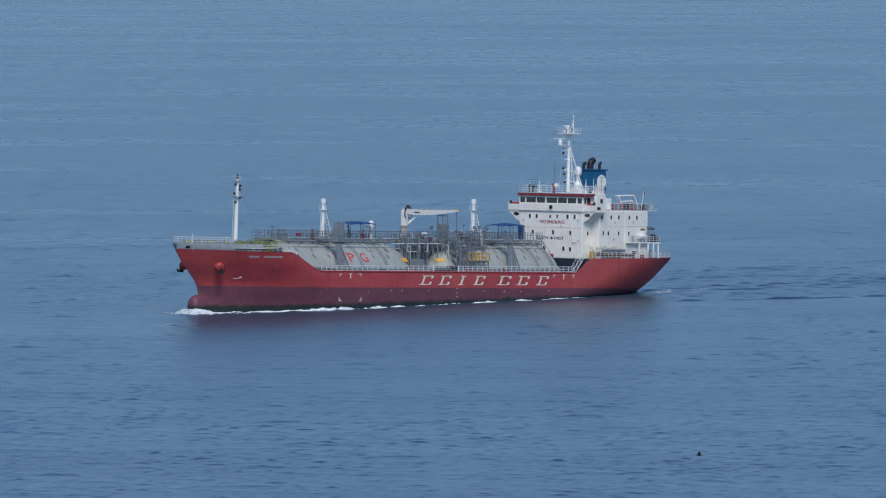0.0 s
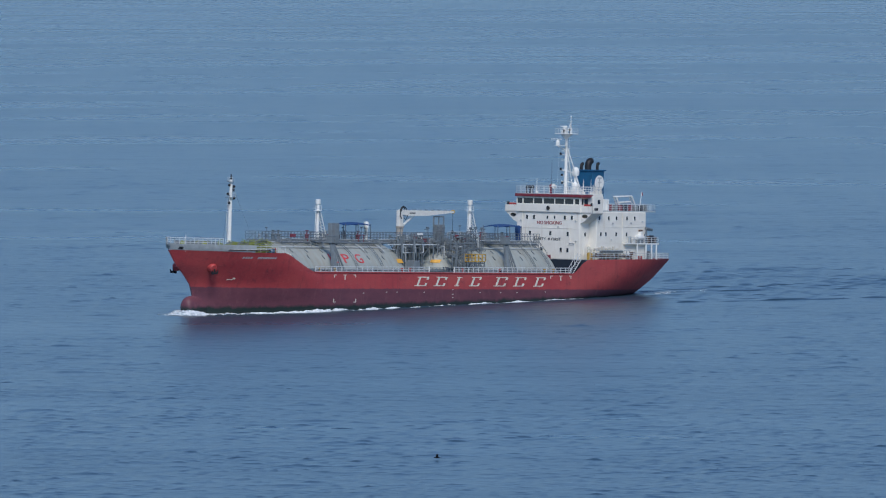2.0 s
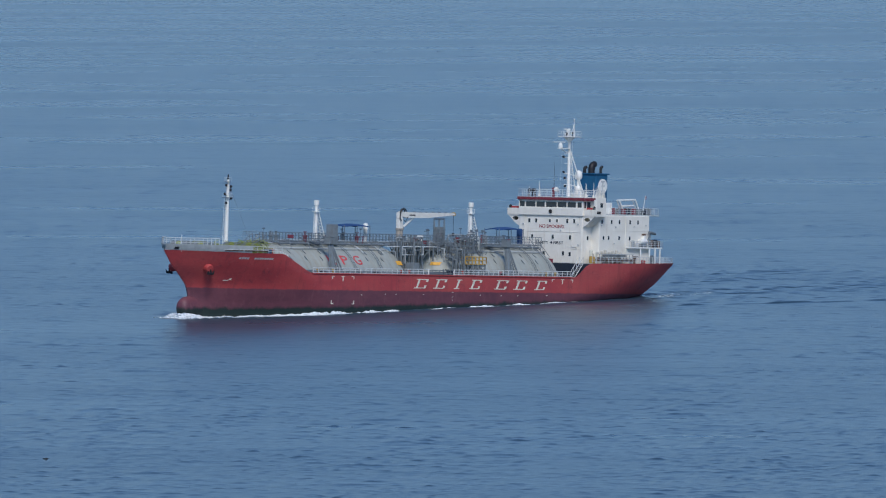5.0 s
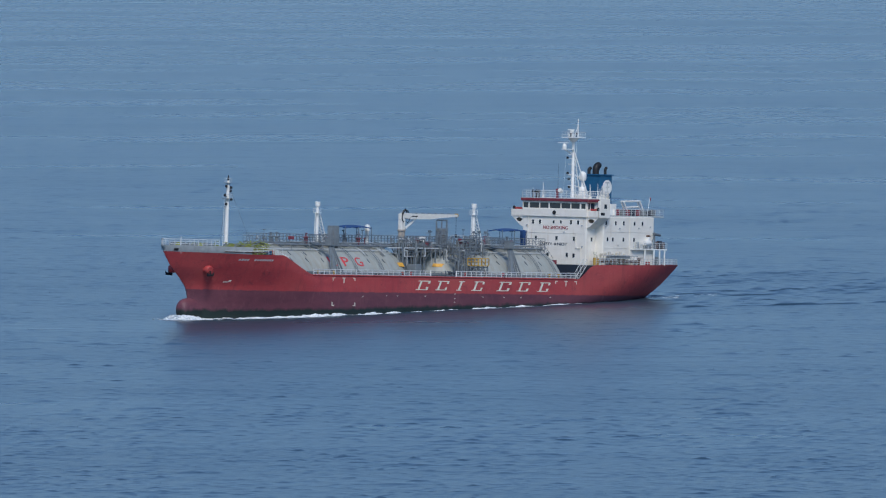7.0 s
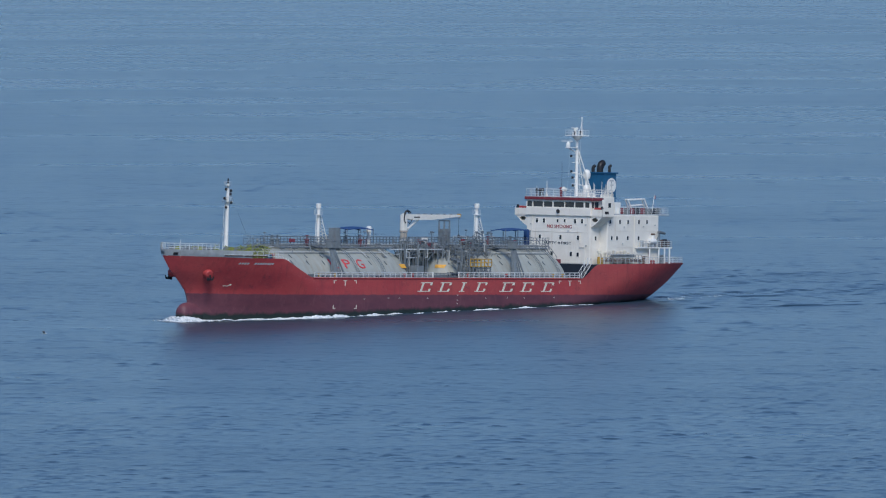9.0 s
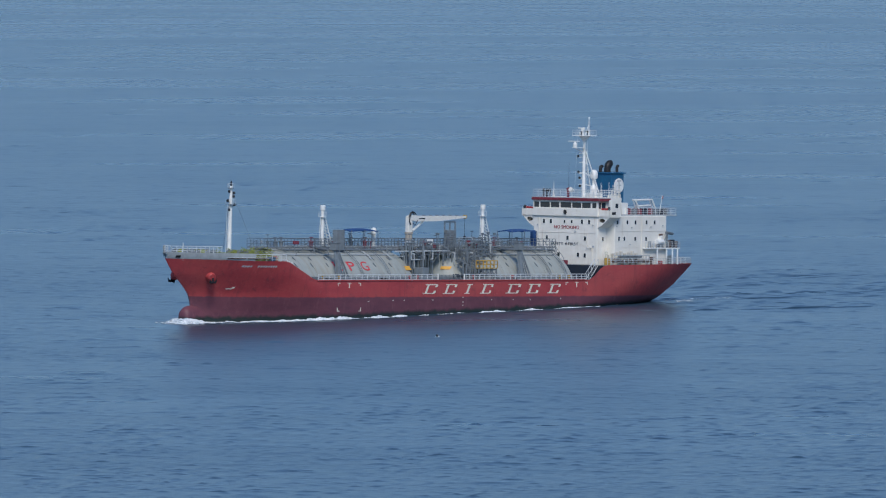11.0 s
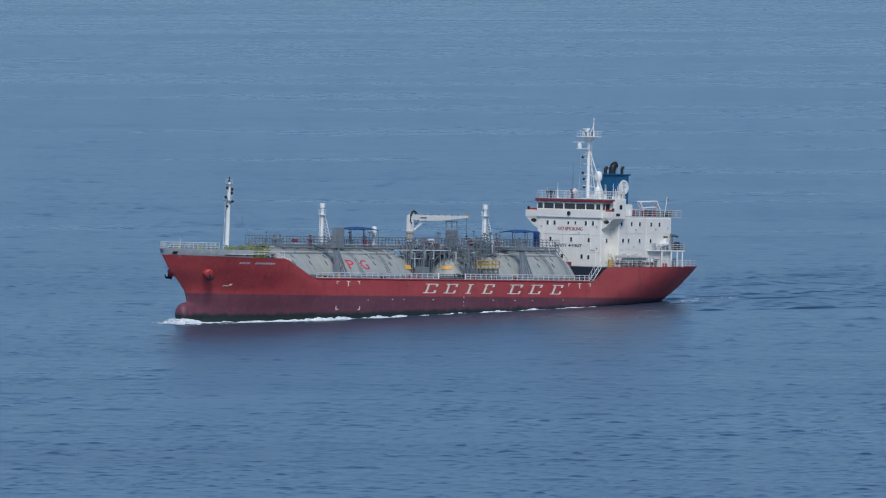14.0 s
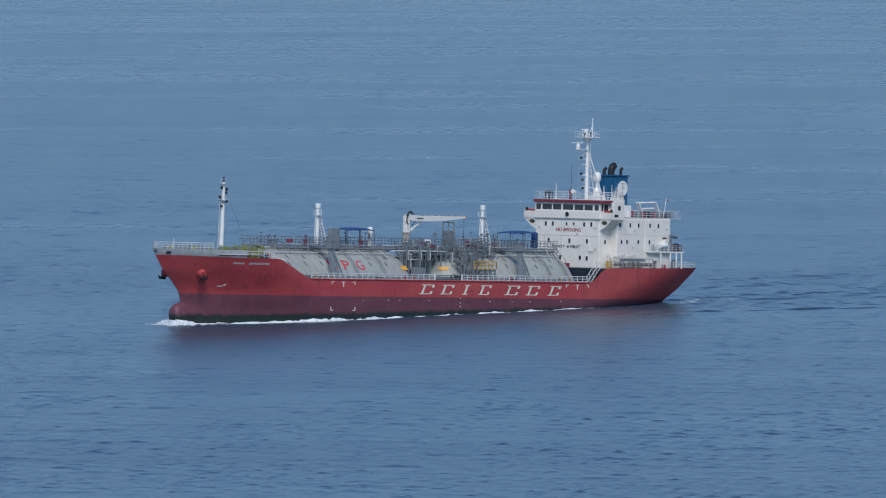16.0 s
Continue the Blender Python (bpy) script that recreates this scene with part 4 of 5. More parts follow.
part("notice_board", box(-1.2, 0.2, 1.68, 1.74, CW + 0.2, CW + 1.1, 0.02), WHITE, ship, "white notice board on the catwalk rail")
for x in (30.0, 21.2):
    part("hose_box", box(x - 0.55, x + 0.55, 1.68, 2.0, CW + 0.35, CW + 0.85, 0.05), MAROON, ship, "faded red fire hose box on the catwalk rail")
bm = bmesh.new()
put_pipe(bm, [(11.0, 4.6, 8.9), (2.3, 4.6, 8.95), (2.3, 4.6, 7.8), (2.9, 4.6, 7.75)], 0.09, 7)
put_pipe(bm, [(7.2, 4.6, 8.9), (7.2, 4.6, 7.7), (4.3, 4.6, 7.75), (4.3, 4.6, 8.9)], 0.08, 7)
put_pipe(bm, [(2.3, 4.6, 8.95), (-1.5, 4.6, 8.95), (-1.5, 4.6, 8.2)], 0.08, 7)
part("cargo_line", bm, RAILING, man, "pale grey looped cargo line")
for k in range(46):
    x = prng.uniform(-3.2, -9.0) if k % 3 else prng.uniform(3.0, 9.0)
    y = prng.uniform(3.2, 5.4)
    z0, z1 = prng.choice((4.5, 5.4, 6.4)), prng.uniform(7.8, 10.4)
    bm = bmesh.new()
    put_pipe(bm, [(x, y, z0), (x, y, z1), (x + prng.uniform(-1.6, 1.6), y, z1), (x + prng.uniform(-0.4, 0.4), y - 0.8, z1)][:prng.choice((2, 3, 4))], prng.choice((0.05, 0.07, 0.1, 0.14)), 6)
    part("riser", bm, prng.choice((GREY, DARK_RAIL, DARK_RAIL, GREY, LIGHT_GREY)), man)
for k in range(30):
    x, y = prng.uniform(-1.4, -6.4), prng.uniform(6.9, 7.7)
    z1 = prng.uniform(6.2, 9.0)
    bm = bmesh.new()
    put_pipe(bm, [(x, y, 4.5), (x, y, z1), (x, y - 1.2, z1 + 0.2), (x, y - 1.2, z1 + 0.9)][:prng.choice((2, 3, 4))], prng.choice((0.05, 0.07, 0.1)), 6)
    part("riser", bm, prng.choice((GREY, DARK_RAIL, DARK_RAIL, DARK_RAIL)), man)
for z in (5.9, 7.0, 8.1):
    part("stringer", box(-6.4, -1.8, 6.8, 6.95, z, z + 0.12), DARK_RAIL, man)
for k in range(9):
    x, z = -3.0 - 0.72 * k, prng.uniform(7.0, 8.6)
    part("cross_beam", box(x - 0.06, x + 0.06, 2.0, 5.6, z, z + 0.16), DARK_RAIL, man)
for z in (6.4, 7.3, 8.2, 9.1):
    part("stringer", box(-9.4, -2.4, 5.2, 5.35, z, z + 0.14), DARK_RAIL, man)
for x in (-12.6, -11.2, -9.9, 0.6, -2.0, -3.4):
    bm = bmesh.new()
    put_rod(bm, (x, 3.9, 8.5), (x, 3.9, 11.4), 0.06, seg=6)
    put_rod(bm, (x, 3.9, 11.2), (x + 0.7, 3.9, 11.2), 0.05, seg=6)
    put_box(bm, x - 0.16, x + 0.16, 3.75, 4.05, 11.3, 11.6)
    part("gauge_post", bm, DARK_RAIL, man)
# dark hoses heaped by the manifold
bm = bmesh.new()
for k in range(26):
    a, b = prng.uniform(0, 6.28), prng.uniform(0, 6.28)
    c = Vector((-0.6 + prng.uniform(-2.0, 2.0), 7.4, 5.1))
    put_rod(bm, c + Vector((0.6 * math.cos(a), prng.uniform(-0.4, 0.4), 0.55 * math.sin(a))), c + Vector((0.6 * math.cos(b), prng.uniform(-0.4, 0.4), 0.55 * math.sin(b))), 0.1, seg=5)
part("hose_heap", bm, NAVY, ship, "heap of dark cargo hoses")


def yellow_stage():
    x0, x1, y0, y1, z = -8.1, -4.0, 6.9, 8.3, 6.6
    st = part("gangway_stage", box(x0, x1, y0, y1, z - 0.12, z), YELLOW, ship, "mustard yellow railed stage on dark lattice legs")
    railing([(x1, y1, z), (x0, y1, z), (x0, y0, z), (x1, y0, z), (x1, y1, z)], st, YELLOW, 1.0, 0.8, 2, 0.075)
    for k in range(5):
        x = x0 + (x1 - x0) * k / 4
        bm = bmesh.new()
        put_rod(bm, (x, 8.1, 4.5), (x, 8.1, z - 0.1), 0.1)
        put_rod(bm, (x, 7.0, 4.5), (x, 7.0, z - 0.1), 0.09)
        if k < 4:
            xn = x + (x1 - x0) / 4
            put_rod(bm, (x, 8.1, 4.8), (xn, 8.1, 6.3), 0.07)
            put_rod(bm, (xn, 8.1, 4.8), (x, 8.1, 6.3), 0.07)
        part("stage_leg", bm, DARK_RAIL, st)
    part("stage_beam", box(x0, x1, 8.0, 8.15, 6.2, 6.4), DARK_RAIL, st)


yellow_stage()

# ---- main deck edge ----
for s in (1, -1):
    railing([(33.2, s * 8.85, 4.6), (6.2, s * 8.85, 4.6)], ship, RAILING, 1.05, 1.2, 3, 0.06, "white main deck railing")
    railing([(0.2, s * 8.85, 4.6), (-28.2, s * 8.85, 4.6)], ship, RAILING, 1.05, 1.2, 3, 0.06, "white main deck railing")
    railing([(6.2, s * 8.85, 4.6), (0.2, s * 8.85, 4.6)], ship, DARK_RAIL, 0.95, 0.9, 2, 0.06, "grey railing at the manifold")
    # added dark strip: stands for the shade between rail and tanks
    part("deck_coaming", box(-28.0, 32.5, s * 7.0, s * 7.25, 4.5, 5.35, 0.03), DARK_RAIL, ship, "added dark grey strip for the shade behind the deck rail")
    for x in (6.2, 0.2):
        part("rail_post", rod((x, s * 8.85, 4.5), (x, s * 8.85, 5.75), 0.1), WHITE, ship)
    for k, (y, z, r) in enumerate(((7.9, 4.8, 0.12), (7.5, 5.05, 0.1), (8.2, 4.75, 0.07))):
        part("deck_pipe", rod((32, s * y, z), (-28, s * y, z), r), GREY, ship)
    for x in (30.4, 18.0, -12.0, -26.5):
        bm = bmesh.new()
        for d in (-0.35, 0.35):
            put_rod(bm, (x + d, s * 8.4, 4.5), (x + d, s * 8.4, 5.15), 0.17, seg=8)
        put_box(bm, x - 0.6, x + 0.6, s * 8.4 - 0.25, s * 8.4 + 0.25, 4.5, 4.62)
        part("bollard", bm, BLACK, ship)
    for x, c in ((31.5, YELLOW), (27.9, YELLOW), (-24.8, YELLOW), (-22.6, YELLOW), (12.0, RED), (10.1, RED), (-2.6, RED), (-11.6, RED)):
        part("hydrant", lathe([(0, 4.5), (0.13, 4.5), (0.13, 5.2), (0.22, 5.25), (0.22, 5.45), (0, 5.5)], 8, Matrix.Translation((x, s * 8.3, 0))), c, ship)

# ---- deckhouse ----
FX = -34.0
front = part("deckhouse_front", box(-36.4, FX, -6.05, 6.05, 6.87, 14.1, 0.12), HOUSE, ship, "white accommodation block facing the tanks")
aft = part("deckhouse_aft", box(-48.6, -36.3, -7.5, 7.5, 6.87, 14.2, 0.12), HOUSE, ship, "white accommodation block with small windows")
part("house_plinth", box(-36.2, FX + 0.05, -6.1, 0.6, 6.87, 7.5), MAROON, ship, "maroon painted foot of the deckhouse")
for y, z in ((-4.06, 13.17), (-2.74, 13.18), (-0.14, 13.2), (1.21, 13.22), (3.17, 13.2), (4.52, 13.22), (-3.45, 10.77), (0.47, 10.78), (3.78, 10.75), (2.51, 8.33), (3.79, 8.25), (-4.9, 8.3), (-1.2, 8.3)):
    small = abs(y + 0.14) < 0.1 or abs(y - 1.21) < 0.1
    front_window(front, FX, y, z, 0.34 if small else 0.42, 0.46 if small else 0.62)
for x in (-36.9, -39.24, -41.17, -43.8, -45.73):
    for s in (1,):
        side_window(aft, x, 7.5, 13.23)
for x in (-37.32, -38.59, -41.17, -43.76):
    side_window(aft, x, 7.5, 10.8)
side_window(front, -35.3, 6.05, 10.72)
part("side_door", box(-39.6, -38.8, 7.5, 7.56, 7.0, 8.9, 0.02), HOUSE, aft)
part("side_door", box(-35.8, -35.0, 6.05, 6.11, 7.5, 9.3, 0.02), HOUSE, front)
# weld seams, downpipes and ledges on the walls
for x in (-42.7,):
    part("downpipe", rod((x, 7.56, 7.0), (x, 7.56, 14.1), 0.05), HOUSE, aft)
bm = bmesh.new()
put_pipe(bm, [(FX + 0.12, 5.2, 7.0), (FX + 0.12, 5.2, 9.4), (FX + 0.12, 4.2, 9.4), (FX + 0.12, 4.2, 11.6)], 0.05, 5)
part("downpipe", bm, HOUSE, front)
part("downpipe", rod((FX + 0.12, -4.9, 9.3), (FX + 0.12, -4.9, 14.0), 0.04), HOUSE, front)
for y0, y1, z in ((-5.9, 5.9, 11.55), (3.9, 5.9, 9.0), (-5.6, 5.9, 13.95)):
    part("ledge", box(FX, FX + 0.05, y0, y1, z, z + 0.05, 0.01), HOUSE, front)
for x0, x1, z in ((-48.4, -36.6, 11.9), (-48.4, -36.6, 9.5)):
    part("ledge", box(x0, x1, 7.5, 7.54, z, z + 0.05, 0.01), HOUSE, aft)
for x, z in ((-36.7, 12.6), (-40.2, 12.4), (-44.8, 12.5), (-47.6, 12.7), (-39.9, 9.9), (-45.4, 10.0)):
    part("wall_lamp", box(x - 0.09, x + 0.09, 7.5, 7.68, z, z + 0.14, 0.02), LIGHT_GREY, aft)
for y, z in ((-5.2, 12.6), (5.3, 12.7), (2.0, 11.75), (-1.6, 9.1), (5.4, 9.6)):
    part("wall_lamp", box(FX, FX + 0.2, y - 0.09, y + 0.09, z, z + 0.14, 0.02), LIGHT_GREY, front)
lettering("wall_lettering", "NO SMOKING", (FX + 0.02, -2.1, 12.12), (0, 1, 0), (0, 0, 1), 4.66, 0.5, LETTER_DARK, front, "maroon painted safety words")
lettering("wall_lettering", "SAFETY", (FX + 0.02, -2.7, 9.7), (0, 1, 0), (0, 0, 1), 2.35, 0.42, NAVY, front, "dark painted safety words")
lettering("wall_lettering", "FIRST", (FX + 0.02, 0.62, 9.7), (0, 1, 0), (0, 0, 1), 1.9, 0.42, NAVY, front, "dark painted safety words")
bm = bmesh.new()
put_box(bm, FX, FX + 0.03, -0.02, 0.42, 9.83, 9.98)
put_box(bm, FX, FX + 0.032, 0.13, 0.28, 9.7, 10.12)
part("safety_cross", bm, NAVY, front)

# wheelhouse: sill wall, lintel, mullions and dark opaque panes
wh = part("wheelhouse", box(-39.4, FX + 0.25, -6.0, 6.25, 14.0, 15.2, 0.06), HOUSE, ship, "white wheelhouse with a row of dark windows")
part("lintel", box(-39.4, FX + 0.25, -6.0, 6.25, 16.12, 16.3, 0.03), HOUSE, wh)
# black block in place of the room, for its dark interior
part("wheelhouse_core", box(-38.9, FX - 0.15, -5.6, 5.85, 15.1, 16.2), BLACK, wh)
edges = [(-5.85, -4.9), (-4.69, -2.84), (-2.69, -1.06), (-0.84, 1.22), (1.37, 3.1), (3.25, 4.88), (5.15, 6.0)]
for a, b in edges:
    part("window_pane", box(FX + 0.1, FX + 0.14, a, b, 15.2, 16.12), GLASS, wh)
for (a, b), (c, d) in zip(edges, edges[1:]):
    part("mullion", box(FX - 0.05, FX + 0.22, b, c, 15.2, 16.12), HOUSE, wh)
for a, b in edges:
    for z0, z1 in ((15.2, 15.25), (16.05, 16.12)):
        part("pane_frame", box(FX + 0.14, FX + 0.18, a, b, z0, z1), HOUSE, wh)
for y0, y1 in ((-6.0, -5.85), (6.0, 6.25)):
    part("mullion", box(FX - 0.1, FX + 0.24, y0, y1, 15.2, 16.12), HOUSE, wh)
for s, y in ((1, 6.2), (-1, -5.98)):
    for x0, x1 in ((-34.6, -34.0), (-35.7, -34.8)):
        part("window_pane", box(x0, x1, y - 0.06, y - 0.02, 15.2, 16.12), GLASS, wh)
    for x0, x1 in ((-34.8, -34.6), (-36.1, -35.7)):
        part("mullion", box(x0, x1, y - 0.15, y, 15.2, 16.12), HOUSE, wh)
part("wheelhouse_back", box(-39.4, -36.1, -6.0, 6.25, 15.2, 16.12), HOUSE, wh)
part("roof_band", box(-36.2, FX + 0.5, -6.15, 6.75, 16.3, 16.72, 0.05), EAVES, wh, "dull red eaves band round the wheelhouse roof")
part("roof_edge", box(-36.2, FX + 0.45, -6.1, 6.7, 16.722, 16.8), LIGHT_GREY, wh)
part("roof_block", box(-39.4, -36.2, -6.0, 6.25, 16.3, 16.85, 0.05), HOUSE, wh)
part("horn", lathe([(0, 0), (0.28, 0), (0.32, 0.12), (0.18, 0.14), (0.1, 0.05), (0, 0.05)], 16, Matrix.Translation((FX + 0.28, 0.17, 14.62)) @ pose(0, 0, 0, 0, 90, 0)), BLACK, wh)


def wing(s):
    """An open bridge wing on a curved bracket with a lightening hole."""
    y0, y1 = 6.05, 8.35
    w = part("bridge_wing", box(-36.6, FX, s * y0, s * y1, 13.95, 14.08), HOUSE, ship, "white bridge wing on a curved bracket")
    bm = bmesh.new()
    put_box(bm, FX - 0.08, FX, s * y0, s * y1, 14.0, 15.0)
    put_box(bm, -36.6, FX, s * (y1 - 0.08), s * y1, 14.0, 15.0)
    put_box(bm, -36.6, -36.52, s * y0, s * y1, 14.0, 15.0)
    part("wing_parapet", bm, HOUSE, w)
    part("wing_console", box(-35.2, FX - 0.3, s * 6.5, s * 7.9, 14.1, 15.28, 0.06), RED, w, "red covered wing console")
    # bracket plate in the plane of the front wall
    for xp in (FX - 0.1, -36.5):
        bm = bmesh.new()
        outer = [(y0, 13.95), (y1, 13.95)]
        for k in range(1, 9):
            a = k / 9
            outer.append((y1 - (y1 - y0) * a, 13.9 - 1.45 * math.sin(a * math.pi / 2) ** 1.5))
        outer.append((y0, 12.3))
        hole = [(y0 + 0.8 + 0.58 * math.cos(t), 13.45 + 0.3 * math.sin(t)) for t in np.linspace(0, 2 * math.pi, 12, endpoint=False)]
        for x, flip in ((xp, 1), (xp - 0.12, -1)):
            eo = [bm.verts.new((x, s * y, z)) for y, z in outer]
            eh = [bm.verts.new((x, s * y, z)) for y, z in hole]
            es = [bm.edges.new((a, b)) for a, b in zip(eo, eo[1:] + eo[:1])] + [bm.edges.new((a, b)) for a, b in zip(eh, eh[1:] + eh[:1])]
            bmesh.ops.triangle_fill(bm, use_beauty=True, use_dissolve=False, edges=es)
            if flip == 1:
                keep = (eo, eh)
            else:
                for A, Bv in zip(keep, (eo, eh)):
                    n = len(A)
                    for k in range(n):
                        bm.faces.new([A[k], A[(k + 1) % n], Bv[(k + 1) % n], Bv[k]])
        bmesh.ops.recalc_face_normals(bm, faces=bm.faces)
        part("wing_bracket", bm, HOUSE, w)
    # curved underplate between the two brackets
    bm = bmesh.new()
    for lift in (0.0, 0.06):
        pts = [(y1, 13.95)] + [(y1 - (y1 - y0) * k / 9, 13.9 - 1.45 * math.sin(k / 9 * math.pi / 2) ** 1.5) for k in range(1, 9)] + [(y0, 12.3)]
        a = [bm.verts.new((FX - 0.23, s * y, z + lift)) for y, z in pts]
        b = [bm.verts.new((-36.49, s * y, z + lift)) for y, z in pts]
        for k in range(len(pts) - 1):
            bm.faces.new([a[k], a[k + 1], b[k + 1], b[k]])
    part("wing_underplate", bm, HOUSE, w)
    if s > 0:
        cab = part("wing_cab", box(-36.7, FX - 0.35, y1 - 0.45, y1 + 0.02, 14.0, 16.5, 0.04), HOUSE, w, "white wing cab with one window")
        part("cab_window", box(-35.9, -35.3, y1 + 0.02, y1 + 0.05, 15.35, 16.0, 0.01), GLASS, w)
        # no real gap: a black plate gives the dark inside the opening
        part("cab_opening", box(-35.4, -34.5, y1 + 0.02, y1 + 0.05, 14.35, 14.75, 0.01), BLACK, w)
    smooth(part("wing_lamp", lathe([(0, 0), (0.2, 0), (0.22, 0.35), (0.1, 0.5), (0, 0.52)], 10, Matrix.Translation((FX - 0.3, s * 8.0, 15.0))), BLACK, w))
    railing([(FX - 0.1, s * 8.3, 15.0), (-36.5, s * 8.3, 15.0)], w, RAILING, 0.3, 0.8, 1, 0.03)


wing(1)
wing(-1)

# monkey island
for pts in ([(FX + 0.3, -6.0, 16.8), (FX + 0.3, 6.5, 16.8), (-39.2, 6.1, 16.85)], [(FX + 0.3, -6.0, 16.8), (-39.2, -5.9, 16.85), (-39.2, 6.1, 16.85)]):
    railing(pts, ship, RAILING, 1.05, 1.0, 3, 0.035, "white railing round the wheelhouse roof")
for x, y, h, r in ((-34.6, -2.8, 2.3, 0.08), (-35.2, -5.2, 1.5, 0.07), (-36.5, 4.6, 2.2, 0.06), (-37.4, 5.4, 2.3, 0.06), (-38.2, 3.4, 2.0, 0.05), (-38.9, 5.2, 2.4, 0.06), (-37.0, 3.2, 1.8, 0.06)):
    a = part("aerial", rod((x, y, 16.8), (x, y, 16.8 + h), r, r * 0.4), HOUSE, ship, "thin white aerial")
    part("aerial_foot", lathe([(0, 16.8), (0.2, 16.8), (0.2, 17.1), (0, 17.2)], 8, Matrix.Translation((x, y, 0))), HOUSE, a)
part("aerial", rod((-35.0, -0.3, 16.8), (-35.0, -0.3, 22.0), 0.035, 0.015), BLACK, ship, "tall dark whip aerial")
for k in range(9):
    x, y, h = -37.3 - 0.28 * k, 5.9 - 0.05 * (k % 3), (1.5, 1.2, 1.9, 1.3, 1.7, 1.2, 2.1, 1.4, 1.6)[k]
    a = part("aerial", rod((x, y, 16.8), (x, y, 16.8 + h), 0.07, 0.03), HOUSE, ship, "thin white aerial")
    part("aerial_foot", lathe([(0, 16.8), (0.12, 16.8), (0.12, 17.3), (0, 17.35)], 8, Matrix.Translation((x, y, 0))), HOUSE, a)
part("compass", lathe([(0, 16.8), (0.2, 16.8), (0.2, 17.7), (0.3, 17.8), (0.28, 18.1), (0, 18.25)], 12, Matrix.Translation((-34.9, -0.3, 0))), MAROON, ship, "red magnetic compass binnacle")
part("searchlight", lathe([(0, -0.3), (0.28, -0.3), (0.34, 0.25), (0, 0.28)], 12, Matrix.Translation((-34.5, 0.6, 17.9)) @ pose(0, 0, 0, 0, 70, 0)), HOUSE, ship, "white searchlight")
for y in (-4.6, -4.0, -3.5):
    part("signal_lamp", lathe([(0, 16.8), (0.12, 16.8), (0.12, 17.5), (0.24, 17.55), (0.2, 17.95), (0, 18.0)], 10, Matrix.Translation((-34.5, y, 0))), BLACK, ship, "dark signal lamp on a stand")


def radar_mast():
    x0, y0 = -39.2, -0.5
    m = smooth(part("radar_mast", rod((x0, y0, 16.8), (-39.15, y0, 25.6), 0.3, 0.2, 14), WHITE, ship, "white radar mast with braces and scanners"))
    pl = bmesh.new()
    put_box(pl, -40.75, -37.55, y0 - 1.05, y0 + 1.05, 25.72, 25.85, 0.04)
    put_rod(pl, (-39.15, y0, 25.0), (-39.15, y0, 25.75), 0.22, 0.9, 12)
    part("crosstree", pl, WHITE, m)
    railing([(-40.7, y0 + 1.0, 25.85), (-37.6, y0 + 1.0, 25.85), (-37.6, y0 - 1.0, 25.85), (-40.7, y0 - 1.0, 25.85), (-40.7, y0 + 1.0, 25.85)], m, WHITE, 0.75, 0.8, 2, 0.025)
    part("topmast", rod((-40.2, y0, 25.85), (-40.2, y0, 28.3), 0.1, 0.05), WHITE, m)
    part("mast_strut", rod((-39.3, y0, 25.85), (-40.2, y0, 27.6), 0.04), WHITE, m)
    part("mast_strut", rod((-40.45, y0, 27.7), (-39.95, y0, 27.7), 0.04), WHITE, m)
    part("masthead_lamp", lathe([(0, 28.3), (0.1, 28.3), (0.1, 28.5), (0, 28.6)], 8, Matrix.Translation((-40.2, y0, 0))), WHITE, m)
    for x, z1, c in ((-38.8, 27.0, WHITE), (-38.2, 26.4, BLACK), (-39.6, 26.5, BLACK), (-37.8, 26.3, WHITE)):
        part("mast_lamp", lathe([(0, 25.85), (0.05, 25.85), (0.05, z1 - 0.3), (0.14, z1 - 0.28), (0.14, z1), (0, z1 + 0.05)], 8, Matrix.Translation((x, y0 + 0.2, 0))), c, m)
    part("radar_scanner", box(-39.3, -37.7, y0 - 0.08, y0 + 0.08, 26.85, 27.0, 0.04), WHITE, m, "white bar radar scanner")
    part("scanner_base", lathe([(0, 25.85), (0.25, 25.85), (0.18, 26.6), (0.24, 26.65), (0.24, 26.85), (0, 26.87)], 10, Matrix.Translation((-38.6, y0, 0))), WHITE, m)
    # second scanner on a bracket
    bm = bmesh.new()
    put_box(bm, -39.0, -36.7, y0 - 0.35, y0 + 0.35, 23.95, 24.05)
    put_rod(bm, (-36.9, y0, 24.0), (-39.1, y0, 23.3), 0.09)
    part("scanner_bracket", bm, WHITE, m)
    part("scanner_base", lathe([(0, 24.05), (0.3, 24.05), (0.34, 24.5), (0.15, 24.85), (0, 24.9)], 10, Matrix.Translation((-37.0, y0, 0))), WHITE, m)
    part("radar_scanner", box(-37.1, -36.9, y0 - 1.25, y0 + 0.8, 24.9, 25.02, 0.03), WHITE, m)
    for s in (-0.7, 0.9):
        part("mast_brace", rod((-42.0, y0 + s, 16.8), (-39.3, y0, 24.0), 0.1, 0.08), WHITE, m)
    for z in (18.6, 20.2, 21.8, 23.2):
        xb = -42.0 + (z - 16.8) * 0.375
        part("mast_rung", rod((-39.2, y0, z), (xb, y0, z - 0.3), 0.07), WHITE, m)
        part("mast_step", box(-39.9, -38.1, y0 - 0.1, y0 + 0.1, z - 0.05, z + 0.05), WHITE, m)
    for z, x in ((20.3, -37.9), (22.6, -37.8), (19.4, -38.2), (18.2, -38.3)):
        part("mast_lamp", lathe([(0, 0), (0.17, 0), (0.18, 0.3), (0, 0.36)], 8, Matrix.Translation((x, y0, z))), BLACK, m)
